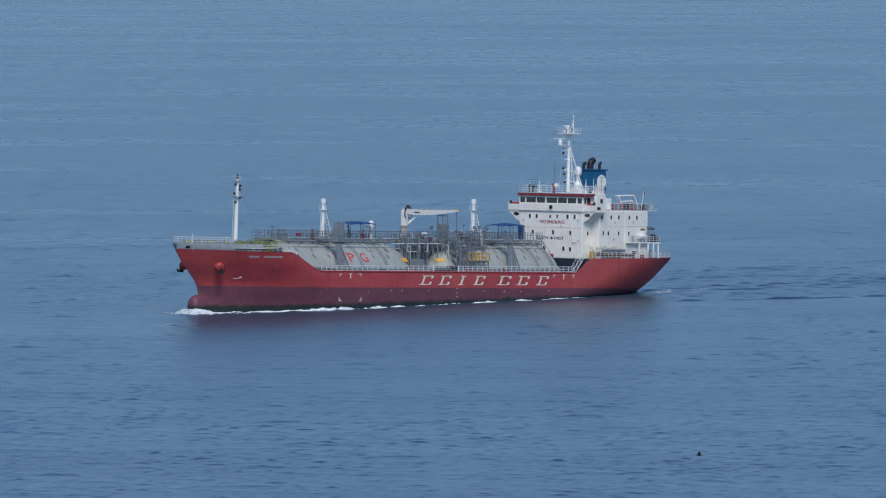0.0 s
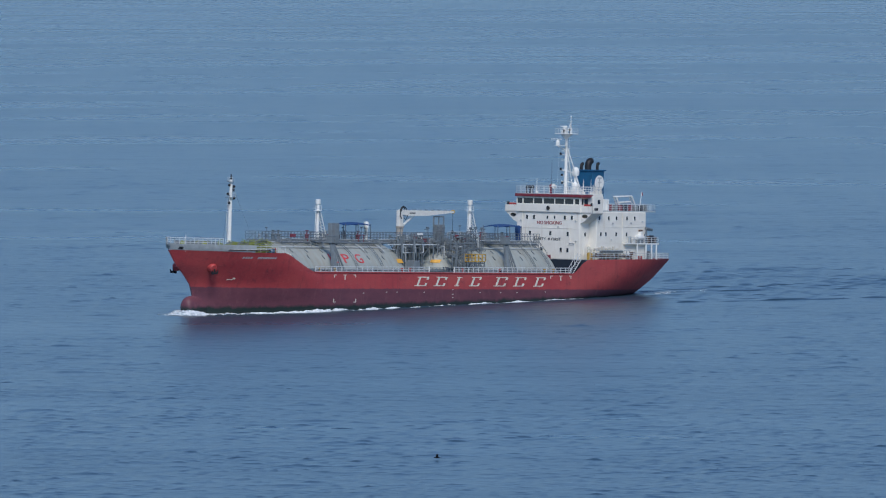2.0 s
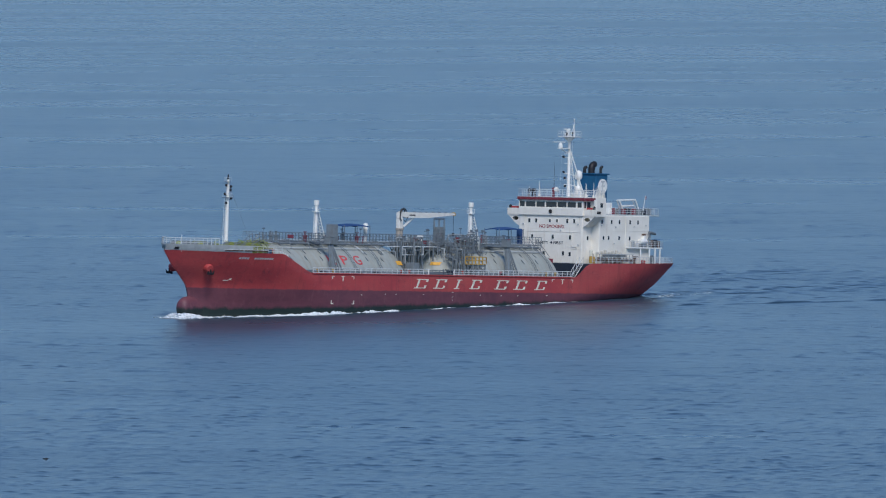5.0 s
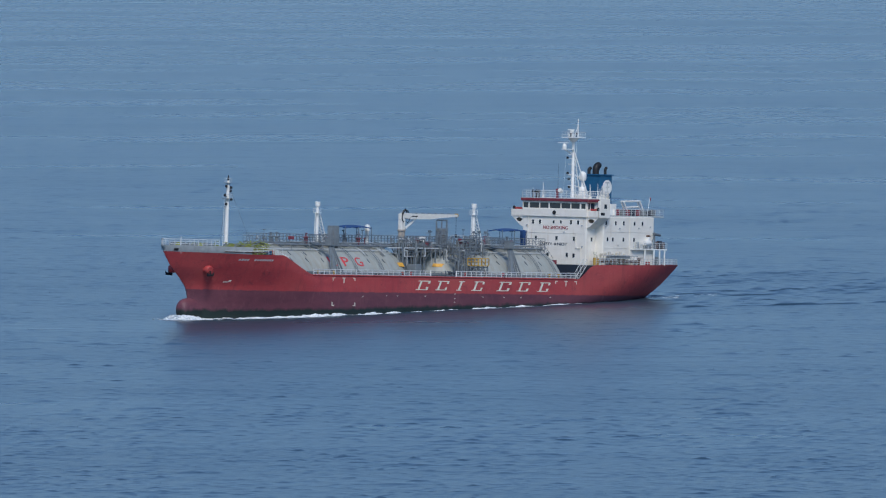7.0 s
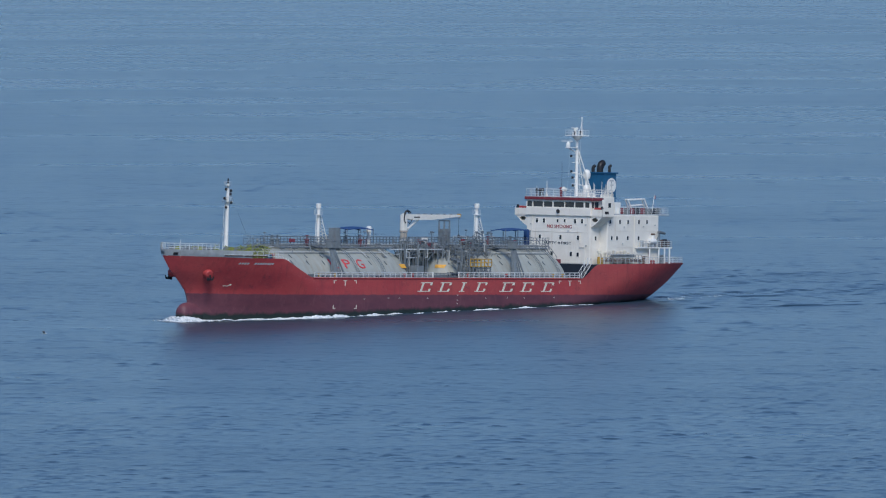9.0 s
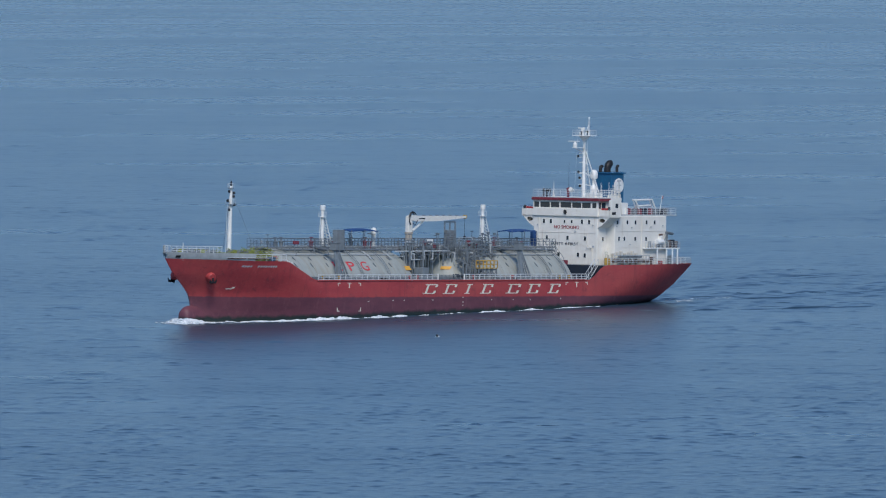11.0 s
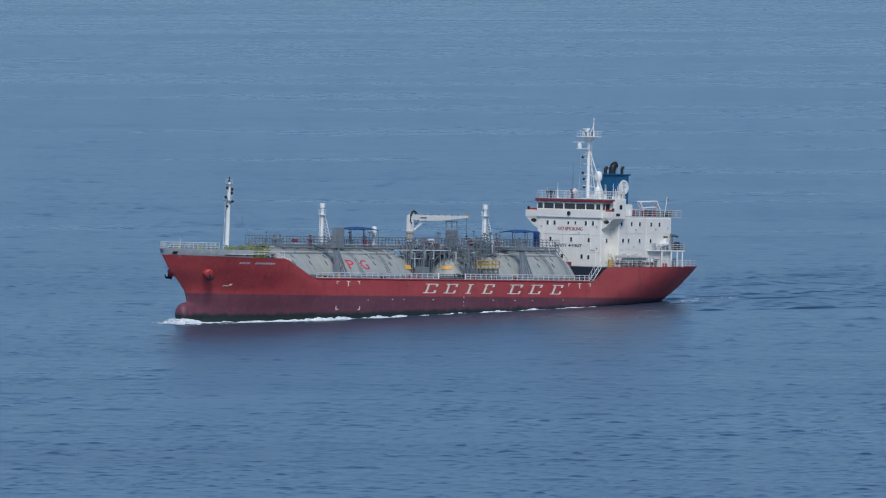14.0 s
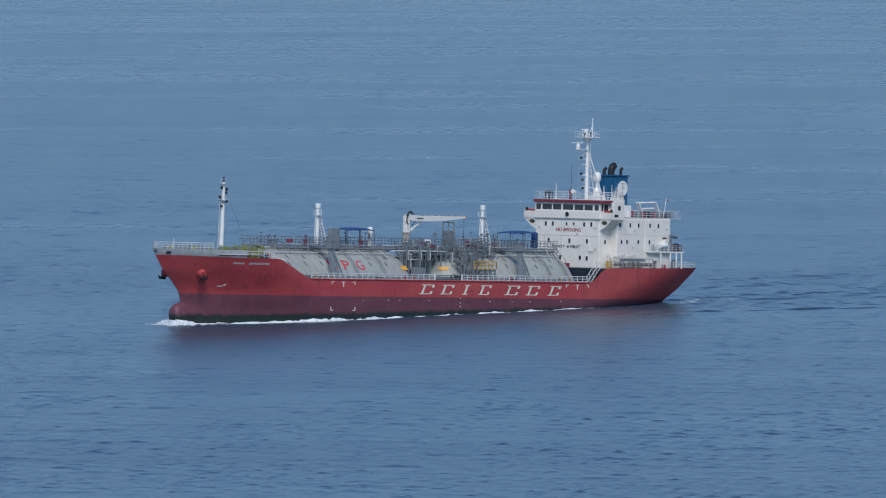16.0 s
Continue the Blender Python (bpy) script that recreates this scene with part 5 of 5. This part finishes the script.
        part("lamp_bracket", rod((-39.2, y0, z), (x, y0, z), 0.05), WHITE, m)
    part("flag_halyard", rod((-37.6, y0, 25.8), (-37.0, y0, 16.9), 0.012), WHITE, m)
    bm = bmesh.new()
    for s in (-0.2, 0.2):
        put_rod(bm, (-39.7, y0 + s, 16.8), (-39.6, y0 + s, 25.5), 0.03, seg=4)
    part("ladder", bm, WHITE, m)
    for ob in (m, *m.children):
        ob.data.transform(Matrix.Translation((0.42, 0, 0.1)))
    # satellite dome on its own stand
    d = smooth(part("satellite_dome", lathe([(0, 19.5), (0.45, 19.5), (0.57, 19.75), (0.59, 20.25), (0.5, 20.6), (0.3, 20.82), (0, 20.9)], 20, Matrix.Translation((-40.9, y0 + 0.2, 0))), WHITE, ship, "white satellite dome on a conical stand"))
    part("dome_stand", lathe([(0.6, 17.4), (0.5, 18.2), (0.2, 18.6), (0.25, 19.5)], 12, Matrix.Translation((-40.9, y0 + 0.2, 0))), WHITE, d)
    part("dome_stand", box(-41.8, -40.0, y0 - 0.7, y0 + 1.1, 16.8, 17.4, 0.05), WHITE, d)


radar_mast()


def funnel():
    f = bmesh.new()
    put_box(f, -47.1, -44.2, -2.6, 0.5, 14.2, 20.35, 0.15)
    f = part("funnel", f, BLUE, ship, "blue funnel with a white disc mark")
    bm = bmesh.new()
    put_box(bm, -47.35, -44.0, -2.75, 0.65, 20.3, 20.5, 0.05)
    part("funnel_rim", bm, BLUE, f)
    disc = lathe([(0, 0), (1.1, 0), (1.1, 0.06), (0, 0.06)], 36, Matrix.Translation((-45.85, 0.5, 18.55)) @ pose(0, 0, 0, -90, 0, 0))
    part("funnel_disc", disc, WHITE, f, "white disc")
    for x0, x1, z0, z1 in ((-45.95, -45.7, 17.7, 19.3), (-46.35, -45.35, 19.15, 19.35), (-46.3, -45.5, 18.5, 18.68), (-46.0, -45.4, 17.7, 17.88)):
        part("disc_shape", box(x0, x1, 0.55, 0.58, z0, z1), LIGHT_GREY, f)
    for x, y, r, h in ((-45.2, -1.2, 0.5, 1.4), (-46.3, -1.9, 0.28, 0.9), (-44.7, -2.1, 0.26, 1.0), (-46.6, -0.5, 0.22, 1.1)):
        bm = bmesh.new()
        pts = [Vector((x, y, 20.3))] + [Vector((x - 1.0 * r * 1.6 * (1 - math.cos(a)), y, 20.3 + h - r + r * 1.3 * math.sin(a))) for a in np.linspace(0, 1.5, 6)]
        put_pipe(bm, pts, r, 12)
        smooth(part("exhaust_pipe", bm, BLACK, f, "sooty bent exhaust pipe"), 50)


funnel()
part("funnel_casing", box(-48.2, -41.6, -3.6, 0.45, 14.2, 15.4, 0.08), WHITE, ship, "white engine casing under the funnel")

# upper deck aft of the wheelhouse
up = part("upper_deck", box(-51.4, -36.3, -7.2, 7.2, 14.2, 14.38, 0.03), LIGHT_GREY, ship, "pale upper deck with an overhang aft")
railing([(-39.6, 7.1, 14.38), (-51.3, 7.1, 14.38), (-51.3, -7.1, 14.38)], up, RAILING, 0.95, 1.0, 3, 0.035)
davit = bmesh.new()
for y in (6.0, 5.5):
    for a, b in (((-43.0, y, 16.5), (-44.3, y, 14.4)), ((-43.0, y, 16.5), (-46.9, y, 16.6)), ((-46.9, y, 16.6), (-48.3, y, 14.4)), ((-43.6, y, 15.6), (-46.6, y, 15.75))):
        put_rod(davit, a, b, 0.12, seg=8)
for x, z in ((-43.0, 16.5), (-46.9, 16.6)):
    put_rod(davit, (x, 5.5, z), (x, 6.0, z), 0.1, seg=8)
part("boat_davit", davit, WHITE, ship, "white tubular boat davit on the upper deck")
part("rescue_boat", lathe([(0, -1.7), (0.25, -1.5), (0.42, -0.6), (0.42, 1.0), (0.3, 1.4), (0, 1.45)], 14, Matrix.Translation((-45.2, 4.8, 14.85)) @ pose(0, 0, 0, 0, 90, 0)), LETTER_DARK, ship, "small dull red rescue boat under the davit")
for x, w, c in ((-41.2, 0.8, MAROON), (-42.6, 0.9, GREY), (-43.7, 0.8, MAROON), (-45.2, 0.7, NAVY), (-46.2, 0.8, MAROON), (-47.6, 0.9, GREY), (-49.0, 0.9, NAVY), (-50.1, 0.7, GREY), (-40.5, 0.5, WHITE)):
    part("deck_locker", box(x - w / 2, x + w / 2, 5.2, 6.4, 14.38, 15.15 + 0.2 * (x % 1), 0.05), c, ship)
part("flagstaff", rod((-48.0, 6.6, 14.4), (-48.6, 6.6, 17.3), 0.05), WHITE, ship)
bm = bmesh.new()
put_box(bm, -48.85, -48.5, 6.58, 6.62, 16.7, 17.2, m=None)
part("flag", bm, MAROON, ship, "furled dark red flag")
part("cabinet", box(-41.0, -39.6, 4.5, 6.2, 14.38, 16.1, 0.05), WHITE, ship, "white vent cabinet beside the funnel")

# boat deck aft
bd = part("boat_deck", box(-51.2, -43.0, 5.0, 8.1, 9.3, 9.5, 0.03), WHITE, ship, "white boat deck on posts")
for x in (-45.9, -48.1, -49.5, -50.7):
    part("deck_post", rod((x, 8.0, 7.0), (x, 8.0, 9.35), 0.12), WHITE, bd)
railing([(-43.0, 8.05, 9.5), (-51.15, 8.05, 9.5), (-51.15, 5.0, 9.5)], bd, RAILING, 0.85, 0.9, 3, 0.04)
bm = bmesh.new()
put_rod(bm, (-48.3, 7.9, 9.5), (-48.3, 7.9, 11.7), 0.12, 0.1, 10)
put_rod(bm, (-48.1, 7.9, 11.75), (-49.6, 7.9, 11.55), 0.24, 0.2, 8)
put_rod(bm, (-47.6, 7.9, 10.4), (-48.3, 7.9, 11.6), 0.07, seg=6)
part("stores_davit", bm, DARK_RAIL, ship, "dark stores davit with a short arm")
for x in (-46.7,):
    m = Matrix.Translation((x, 7.8, 10.35)) @ pose(0, 0, 0, 0, 90, 0)
    smooth(part("life_raft", lathe([(0, -0.75), (0.36, -0.72), (0.42, -0.1), (0.45, 0), (0.42, 0.1), (0.36, 0.72), (0, 0.75)], 14, m), WHITE, ship, "white life raft canister"))
part("vent_trunk", box(-47.3, -46.8, 7.45, 7.95, 9.5, 11.3, 0.1), WHITE, ship, "stained white vent trunk")
part("net_pile", box(-47.35, -46.7, 7.45, 7.95, 11.25, 11.55, 0.14), RUSTY, ship, "dark net bundle")
part("raft_cradle", box(-47.4, -46.0, 7.6, 8.0, 9.5, 9.95, 0.04), GREY, ship)
for x, w, h, c in ((-48.9, 0.5, 1.1, RUSTY), (-49.7, 0.8, 1.2, NAVY), (-50.5, 0.6, 1.0, RUSTY), (-45.2, 0.5, 0.7, WHITE), (-44.3, 0.4, 1.0, LIGHT_GREY)):
    part("deck_locker", box(x - w / 2, x + w / 2, 7.55, 7.95, 9.5, 9.5 + h, 0.06), c, ship)

# poop deck
gw = part("gangway", box(-43.3, -34.6, 8.2, 8.75, 7.25, 7.75, 0.05), RUSTY, ship, "stowed grey accommodation ladder on the poop rail")
for k in range(12):
    x = -34.9 - k * 0.74
    part("gangway_post", rod((x, 8.75, 7.3), (x, 8.75, 8.35), 0.04), GREY, gw)
part("gangway_rail", rod((-34.7, 8.75, 8.35), (-43.2, 8.75, 8.35), 0.05), LIGHT_GREY, gw)
part("gangway_cover", box(-41.5, -36.4, 8.1, 8.7, 7.95, 8.45, 0.12), GREY, gw)
for x, c in ((-34.0, YELLOW), (-33.6, YELLOW)):
    part("roller", lathe([(0, 6.95), (0.3, 6.95), (0.34, 7.5), (0.3, 8.0), (0, 8.05)], 12, Matrix.Translation((x, 8.2, 0))), c, ship)
for s in (1, -1):
    pts = [(x, s * (half_breadth(x, 7) - 0.12), 6.95) for x in (-33.0, -36.0, -40.0, -44.0, -47.5, -50.5, -53.0, -55.0, -56.1)]
    railing(pts, ship, RAILING, 1.0, 0.9, 3, 0.04, "white poop railing")
railing([(-56.1, 6.1, 6.95), (-56.1, -6.1, 6.95)], ship, RAILING, 1.0, 0.9, 3, 0.04)
for x in (-50.5, -53.5):
    part("mooring_winch", lathe([(0, -0.9), (0.7, -0.9), (0.7, -0.8), (0.45, -0.75), (0.45, 0.75), (0.7, 0.8), (0.7, 0.9), (0, 0.9)], 14, Matrix.Translation((x, 3.5, 7.6)) @ pose(0, 0, 0, 90, 0, 0)), GREY, ship, "grey mooring winch on the poop")
# rust-stained vents, pipes and gear beside the house on the poop
for x, y, h, r, c in ((-34.3, 7.6, 2.0, 0.16, CREAM), (-34.9, 7.3, 1.5, 0.2, TARPAULIN), (-35.5, 7.7, 1.8, 0.14, CREAM), (-39.8, 7.9, 1.7, 0.15, CREAM), (-41.0, 7.9, 1.3, 0.2, TARPAULIN), (-44.6, 7.9, 1.2, 0.16, RUSTY)):
    v = smooth(part("gooseneck_vent", lathe([(0, 6.9), (r, 6.9), (r, 6.9 + h - 0.4), (r * 1.7, 6.9 + h - 0.35), (r * 1.6, 6.9 + h), (0, 6.95 + h)], 12, Matrix.Translation((x, y, 0))), c, ship, "rust-stained cream vent on the poop"))
for k in range(9):
    x = -34.2 - 1.35 * k
    bm = bmesh.new()
    put_pipe(bm, [(x, 7.75, 6.9), (x, 7.75, 7.6 + 0.25 * (k % 3)), (x - 0.7, 7.75, 7.6 + 0.25 * (k % 3))], 0.05, 6)
    part("deck_pipe", bm, (CREAM, RUSTY, GREY)[k % 3], ship)
bm = bmesh.new()
for x in (-44.2, -45.0, -46.9, -48.9, -50.0):
    put_box(bm, x - 0.25, x + 0.25, 7.0, 7.5, 6.9, 7.5 + 0.3 * (x % 1), 0.05)
part("deck_gear", bm, GREY, ship, "grey mooring gear under the boat deck")
part("hull_chock", box(-46.6, -46.0, 8.05, 8.5, 6.9, 7.55, 0.08), RED, ship)
for x, y, w, h in ((-36.9, 8.0, 0.7, 1.5), (-38.2, 8.0, 0.5, 1.3), (-43.6, 8.0, 0.6, 1.1)):
    part("deck_vent", lathe([(0, 6.9), (w * 0.35, 6.9), (w * 0.35, 6.9 + h * 0.7), (w * 0.6, 6.9 + h * 0.75), (w * 0.5, 6.9 + h), (0, 6.95 + h)], 12, Matrix.Translation((x, y, 0))), WHITE, ship)
for k in range(7):
    part("bundle", box(-35.1 - 0.9 * k, -34.8 - 0.9 * k, 8.15, 8.6, 8.4, 8.7 + 0.14 * (k % 3), 0.08), TARPAULIN, ship, "pale canvas-wrapped bundle over the gangway")


# ---- water thrown up by the ship; it travels with her on the level ----
def foam_mat():
    m = Mat("foam", 0.75)
    c = m.ramp(m.noise(1.6, 5, 0.7), 0.3, 0.62, (0.42, 0.50, 0.56, 1), (0.88, 0.91, 0.93, 1))
    return m.color(c).bump(m.noise(3.0, 5, 0.7), 0.8, 0.15).m


FOAM = foam_mat()
TRIM = radians(2.0)


def wl_breadth(x):
    return half_breadth(x, -x * math.tan(TRIM))


def bow_wave(side):
    """A ragged ridge of foam along the waterline, high at the stem and thinning aft."""
    rnd = random.Random(5 + side)
    bm = bmesh.new()
    n, k_n = 900, 9
    rows = []
    for i in range(n):
        x = 54.7 - 98 * (i / (n - 1)) ** 1.1
        u = (54.7 - x) / 98
        nv = noise.noise(Vector((x * 0.23, side * 3.1, 0.0))) + 0.5 * noise.noise(Vector((x * 0.9, side * 7.7, 2.0))) + 0.2 * noise.noise(Vector((x * 3.7, side * 1.7, 5.0)))
        crest = math.exp(-((x - 30.0) / 9.5) ** 2)
        h = max(0.0, 0.68 * math.exp(-((x - 52.6) / 2.6) ** 2) + 0.36 * crest * (0.75 + 0.9 * nv) + 0.24 * math.exp(-u * 0.9) * (0.72 + 1.0 * nv))
        h += 0.13 * min(1.0, max(0.0, (22 - x) / 8)) * max(0.0, 0.75 + 0.9 * nv)
        h *= 0.85 * min(1.0, max(0.0, (54.75 - x) / 0.45))
        h *= 1.0 if u < 0.85 else max(0.0, (1 - u) * 6.6)
        w = 0.45 + 1.1 * math.exp(-((x - 52.5) / 4.5) ** 2) + 1.3 * math.exp(-u * 3.0) * (0.6 + 0.6 * nv) + 0.2 * nv
        b = 0.3 + 1.2 * max(0.0, (54.6 - x) / 3.0) if x > 51.6 else max(wl_breadth(min(x, 50.6)), 1.3)
        if x > 51.6:
            b = min(b, 1.4)
        row = []
        for k in range(k_n):
            v = k / (k_n - 1)
            y = b - 0.35 + w * v
            z = h * math.sin(math.pi * (0.35 + 0.65 * v)) ** 1.2 if v < 1 else -0.2
            z += 0.3 * h * noise.noise(Vector((x * 2.1, y * 2.1, 7.0))) + 0.06 * h * rnd.uniform(-1, 1)
            if h < 0.045:
                z = -0.35
            row.append(bm.verts.new((x + 0.15 * rnd.uniform(-1, 1), side * y, z - 0.03)))
        rows.append(row)
    for a, b in zip(rows, rows[1:]):
        for k in range(k_n - 1):
            bm.faces.new([a[k], a[k + 1], b[k + 1], b[k]])
    bmesh.ops.recalc_face_normals(bm, faces=bm.faces)
    # flecks thrown clear
    for k in range(34):
        x = rnd.uniform(44, 54.6)
        p = Vector((x, side * (max(0.6, wl_breadth(min(x, 50)) if x < 51 else 1.0) + rnd.uniform(0.2, 3.2)), rnd.uniform(-0.05, 0.12)))
        bmesh.ops.create_icosphere(bm, subdivisions=1, radius=rnd.uniform(0.08, 0.28), matrix=Matrix.Translation(p) @ Matrix.Diagonal((2.2, 1.4, 0.5, 1)))
    me = bpy.data.meshes.new("bow_wave")
    bm.to_mesh(me)
    bm.free()
    me.materials.append(FOAM)
    return tagged(new("bow_wave", me), "white foam curling along the ship's waterline", "foam", "foam round the ship", "stuff")


foam = [bow_wave(1), bow_wave(-1)]


def make_wake():
    """Disturbed water in a wedge from the bow aft: short steep ripples, low diverging crests, edges that sink away."""
    nx, ny = 640, 280
    xs = 44 - 300 * np.linspace(0, 1, nx)
    v = np.linspace(-1, 1, ny)
    X, V = np.meshgrid(xs, v, indexing="ij")
    U = (44 - X) / 300
    W = 10.5 + 66 * U
    Y = V * (13 + 125 * U)
    rng2 = np.random.RandomState(4)
    Z = np.zeros_like(X)
    for k in range(40):
        lam = rng2.uniform(1.6, 6.0)
        a = rng2.uniform(0, 6.28)
        Z += 0.0082 * lam * np.sin(6.283 / lam * (X * math.cos(a) + Y * math.sin(a)) + rng2.uniform(0, 6.28))
    core = np.exp(-(Y / (5.0 + 0.06 * np.maximum(0, -40 - X))) ** 2) * (X < -40)
    arms = 0.10 * np.cos(6.283 * (W - np.abs(Y) - 1.5) / 8.0) * np.exp(-(W - np.abs(Y)) / 9.0)
    patch = 0.6 + 0.4 * np.sin(X / 13 + 0.5 * np.sin(Y / 5)) * np.sin(Y / 6 + X / 31)
    edge = np.clip((W - np.abs(Y)) / 3.0, 0, 1) * np.clip(U * 20, 0, 1) * np.clip((1 - U) * 3.0, 0, 1)
    Z = (Z * (0.5 * patch + 0.35 * core) + arms * (np.abs(Y) < W)) * edge - 0.35 * (1 - edge)
    # broken rollers: the bow's and the stern's diverging waves
    for y0, x0, slope, h in ((28.0, -27.0, 0.37, 0.42), (29.8, -30.0, 0.37, 0.28), (6.5, -66.0, 0.5, 0.32), (3.0, -58.0, 0.25, 0.25)):
        line = y0 + slope * (x0 - X) + 0.5 * np.sin(X / 4.3)
        run = np.clip((x0 + 14 - X) / 18, 0, 1) * np.clip((X + 190) / 80, 0, 1)
        broken = np.where(Y > 0, 1.0, 0.3) * np.clip(0.62 + 0.75 * np.sin(X / 3.4 + y0) * np.sin(X / 8.3 + 1) + 0.3 * np.sin(X / 1.3), 0, 1)
        Z = np.maximum(Z, h * run * broken * np.exp(-((np.abs(Y) - line) / 1.0) ** 2) - 0.1)
    co = np.stack([X, Y, Z], -1).reshape(-1, 3)
    i = np.arange(nx * ny).reshape(nx, ny)
    quads = np.stack([i[:-1, :-1], i[:-1, 1:], i[1:, 1:], i[1:, :-1]], -1).reshape(-1, 4)
    me = bpy.data.meshes.new("wake")
    me.from_pydata(co.tolist(), [], quads.tolist())
    me.polygons.foreach_set("use_smooth", [True] * len(quads))
    me.materials.append(SEA)
    me.update()
    return tagged(new("wake", me), "churned darker water trailing astern of the ship", "wake", kind="stuff")


wake = make_wake()


def stern_foam():
    rnd = random.Random(21)
    bm = bmesh.new()
    for k in range(46):
        d = 5 + rnd.random() ** 1.3 * 18
        y = rnd.gauss(5.0 - d * 0.1, 1.6)
        r = rnd.uniform(0.05, 0.15) * (1.1 - d / 40)
        bmesh.ops.create_icosphere(bm, subdivisions=1, radius=r, matrix=Matrix.Translation((-48 - d, y, 0.05)) @ Matrix.Diagonal((6.0, 2.2, 0.35, 1)))
    me = bpy.data.meshes.new("stern_foam")
    bm.to_mesh(me)
    bm.free()
    me.materials.append(FOAM)
    return tagged(new("stern_foam", me), "scattered white foam flecks in the wake", "foam", "foam round the ship", "stuff")


wash = stern_foam()


# ---- two sea birds ----
def bird(label, col, size=0.75):
    plumage = paint("plumage_" + col[0], col[1], 0.8, 0.2, scale=4)
    b = new("sea_bird")
    tagged(b, label, "bird")
    body = lathe([(0, -0.42), (0.06, -0.34), (0.12, -0.1), (0.13, 0.1), (0.08, 0.28), (0.06, 0.36), (0.075, 0.42), (0.04, 0.5), (0, 0.62)], 10, pose(0, 0, 0, 0, 90, 0))
    smooth(part("body", body, plumage if col[0] == "brown" else WHITE, b))
    wings = []
    for s in (1, -1):
        bm = bmesh.new()
        pts = ((0.2, 0.05, 0), (0.24, 0.4, 0.02), (0.1, 0.98, 0.0), (-0.14, 1.0, 0.0), (-0.08, 0.45, 0.02), (-0.2, 0.05, 0))
        lo = [bm.verts.new((x, s * y, z)) for x, y, z in pts]
        hi = [bm.verts.new((x * 0.9, s * y, z + 0.03)) for x, y, z in pts]
        bm.faces.new(lo)
        bm.faces.new(hi[::-1])
        for k in range(6):
            bm.faces.new([lo[k], lo[(k + 1) % 6], hi[(k + 1) % 6], hi[k]])
        bmesh.ops.recalc_face_normals(bm, faces=bm.faces)
        wings.append(part("wing", bm, plumage, b))
    bm = bmesh.new()
    put_box(bm, -0.62, -0.38, -0.08, 0.08, -0.015, 0.015)
    part("tail", bm, plumage, b)
    for ob in b.children:
        ob.data.transform(Matrix.Scale(size, 4))
    return b, wings


dark_bird, dark_wings = bird("dark brown sea bird skimming over the water", ("brown", (0.03, 0.028, 0.028)))
pale_bird, pale_wings = bird("grey and white gull flying low over the water", ("grey", (0.16, 0.165, 0.17)))

def motions():
    walk(ship, [(t, pose(*ship_place(t), 0, 0, RZ) @ pose(0, 0, 0, 0, -p, 0)) for t, _, _, p in PATH])
    level = [(t, pose(*ship_place(t), 0, 0, RZ)) for t in (0.0, 4.0, 8.0, 12.0, 16.0)]
    for ob in (*foam, wake, wash):
        walk(ob, level)
    walk(water, [(0.0, pose(0, 0, 0)), (16.0, pose(-14, -10, 0))])
    # the dark bird crosses to the left, the gull to the right
    walk(dark_bird, [(t, pose(59.1 - 18.03 * t, 1425.2 - 3.1 * t, 0.42 + 0.1 * math.sin(2.1 * t), 0, 0, 183)) for t in (0, 1, 2, 3, 4, 8, 16)])
    walk(pale_bird, [(t, pose(-59.9 + 22.9 * (t - 8.8), 1733.7 - 5.8 * (t - 8.8), 0.42 + 0.1 * math.sin(1.7 * t), 0, 0, -6)) for t in (0, 6, 8, 9, 10, 11, 12, 13, 14, 16)])
    for beat, wings in ((5.0, dark_wings), (4.0, pale_wings)):
        for s, wing_ob in zip((1, -1), wings):
            rows = [(k / 10, pose(0, 0, 0, s * (8 + 32 * math.sin(beat * 2 * math.pi * k / 10 * 0.5 + 0.6)), 0, 0)) for k in range(161)]
            walk(wing_ob, rows)


motions()
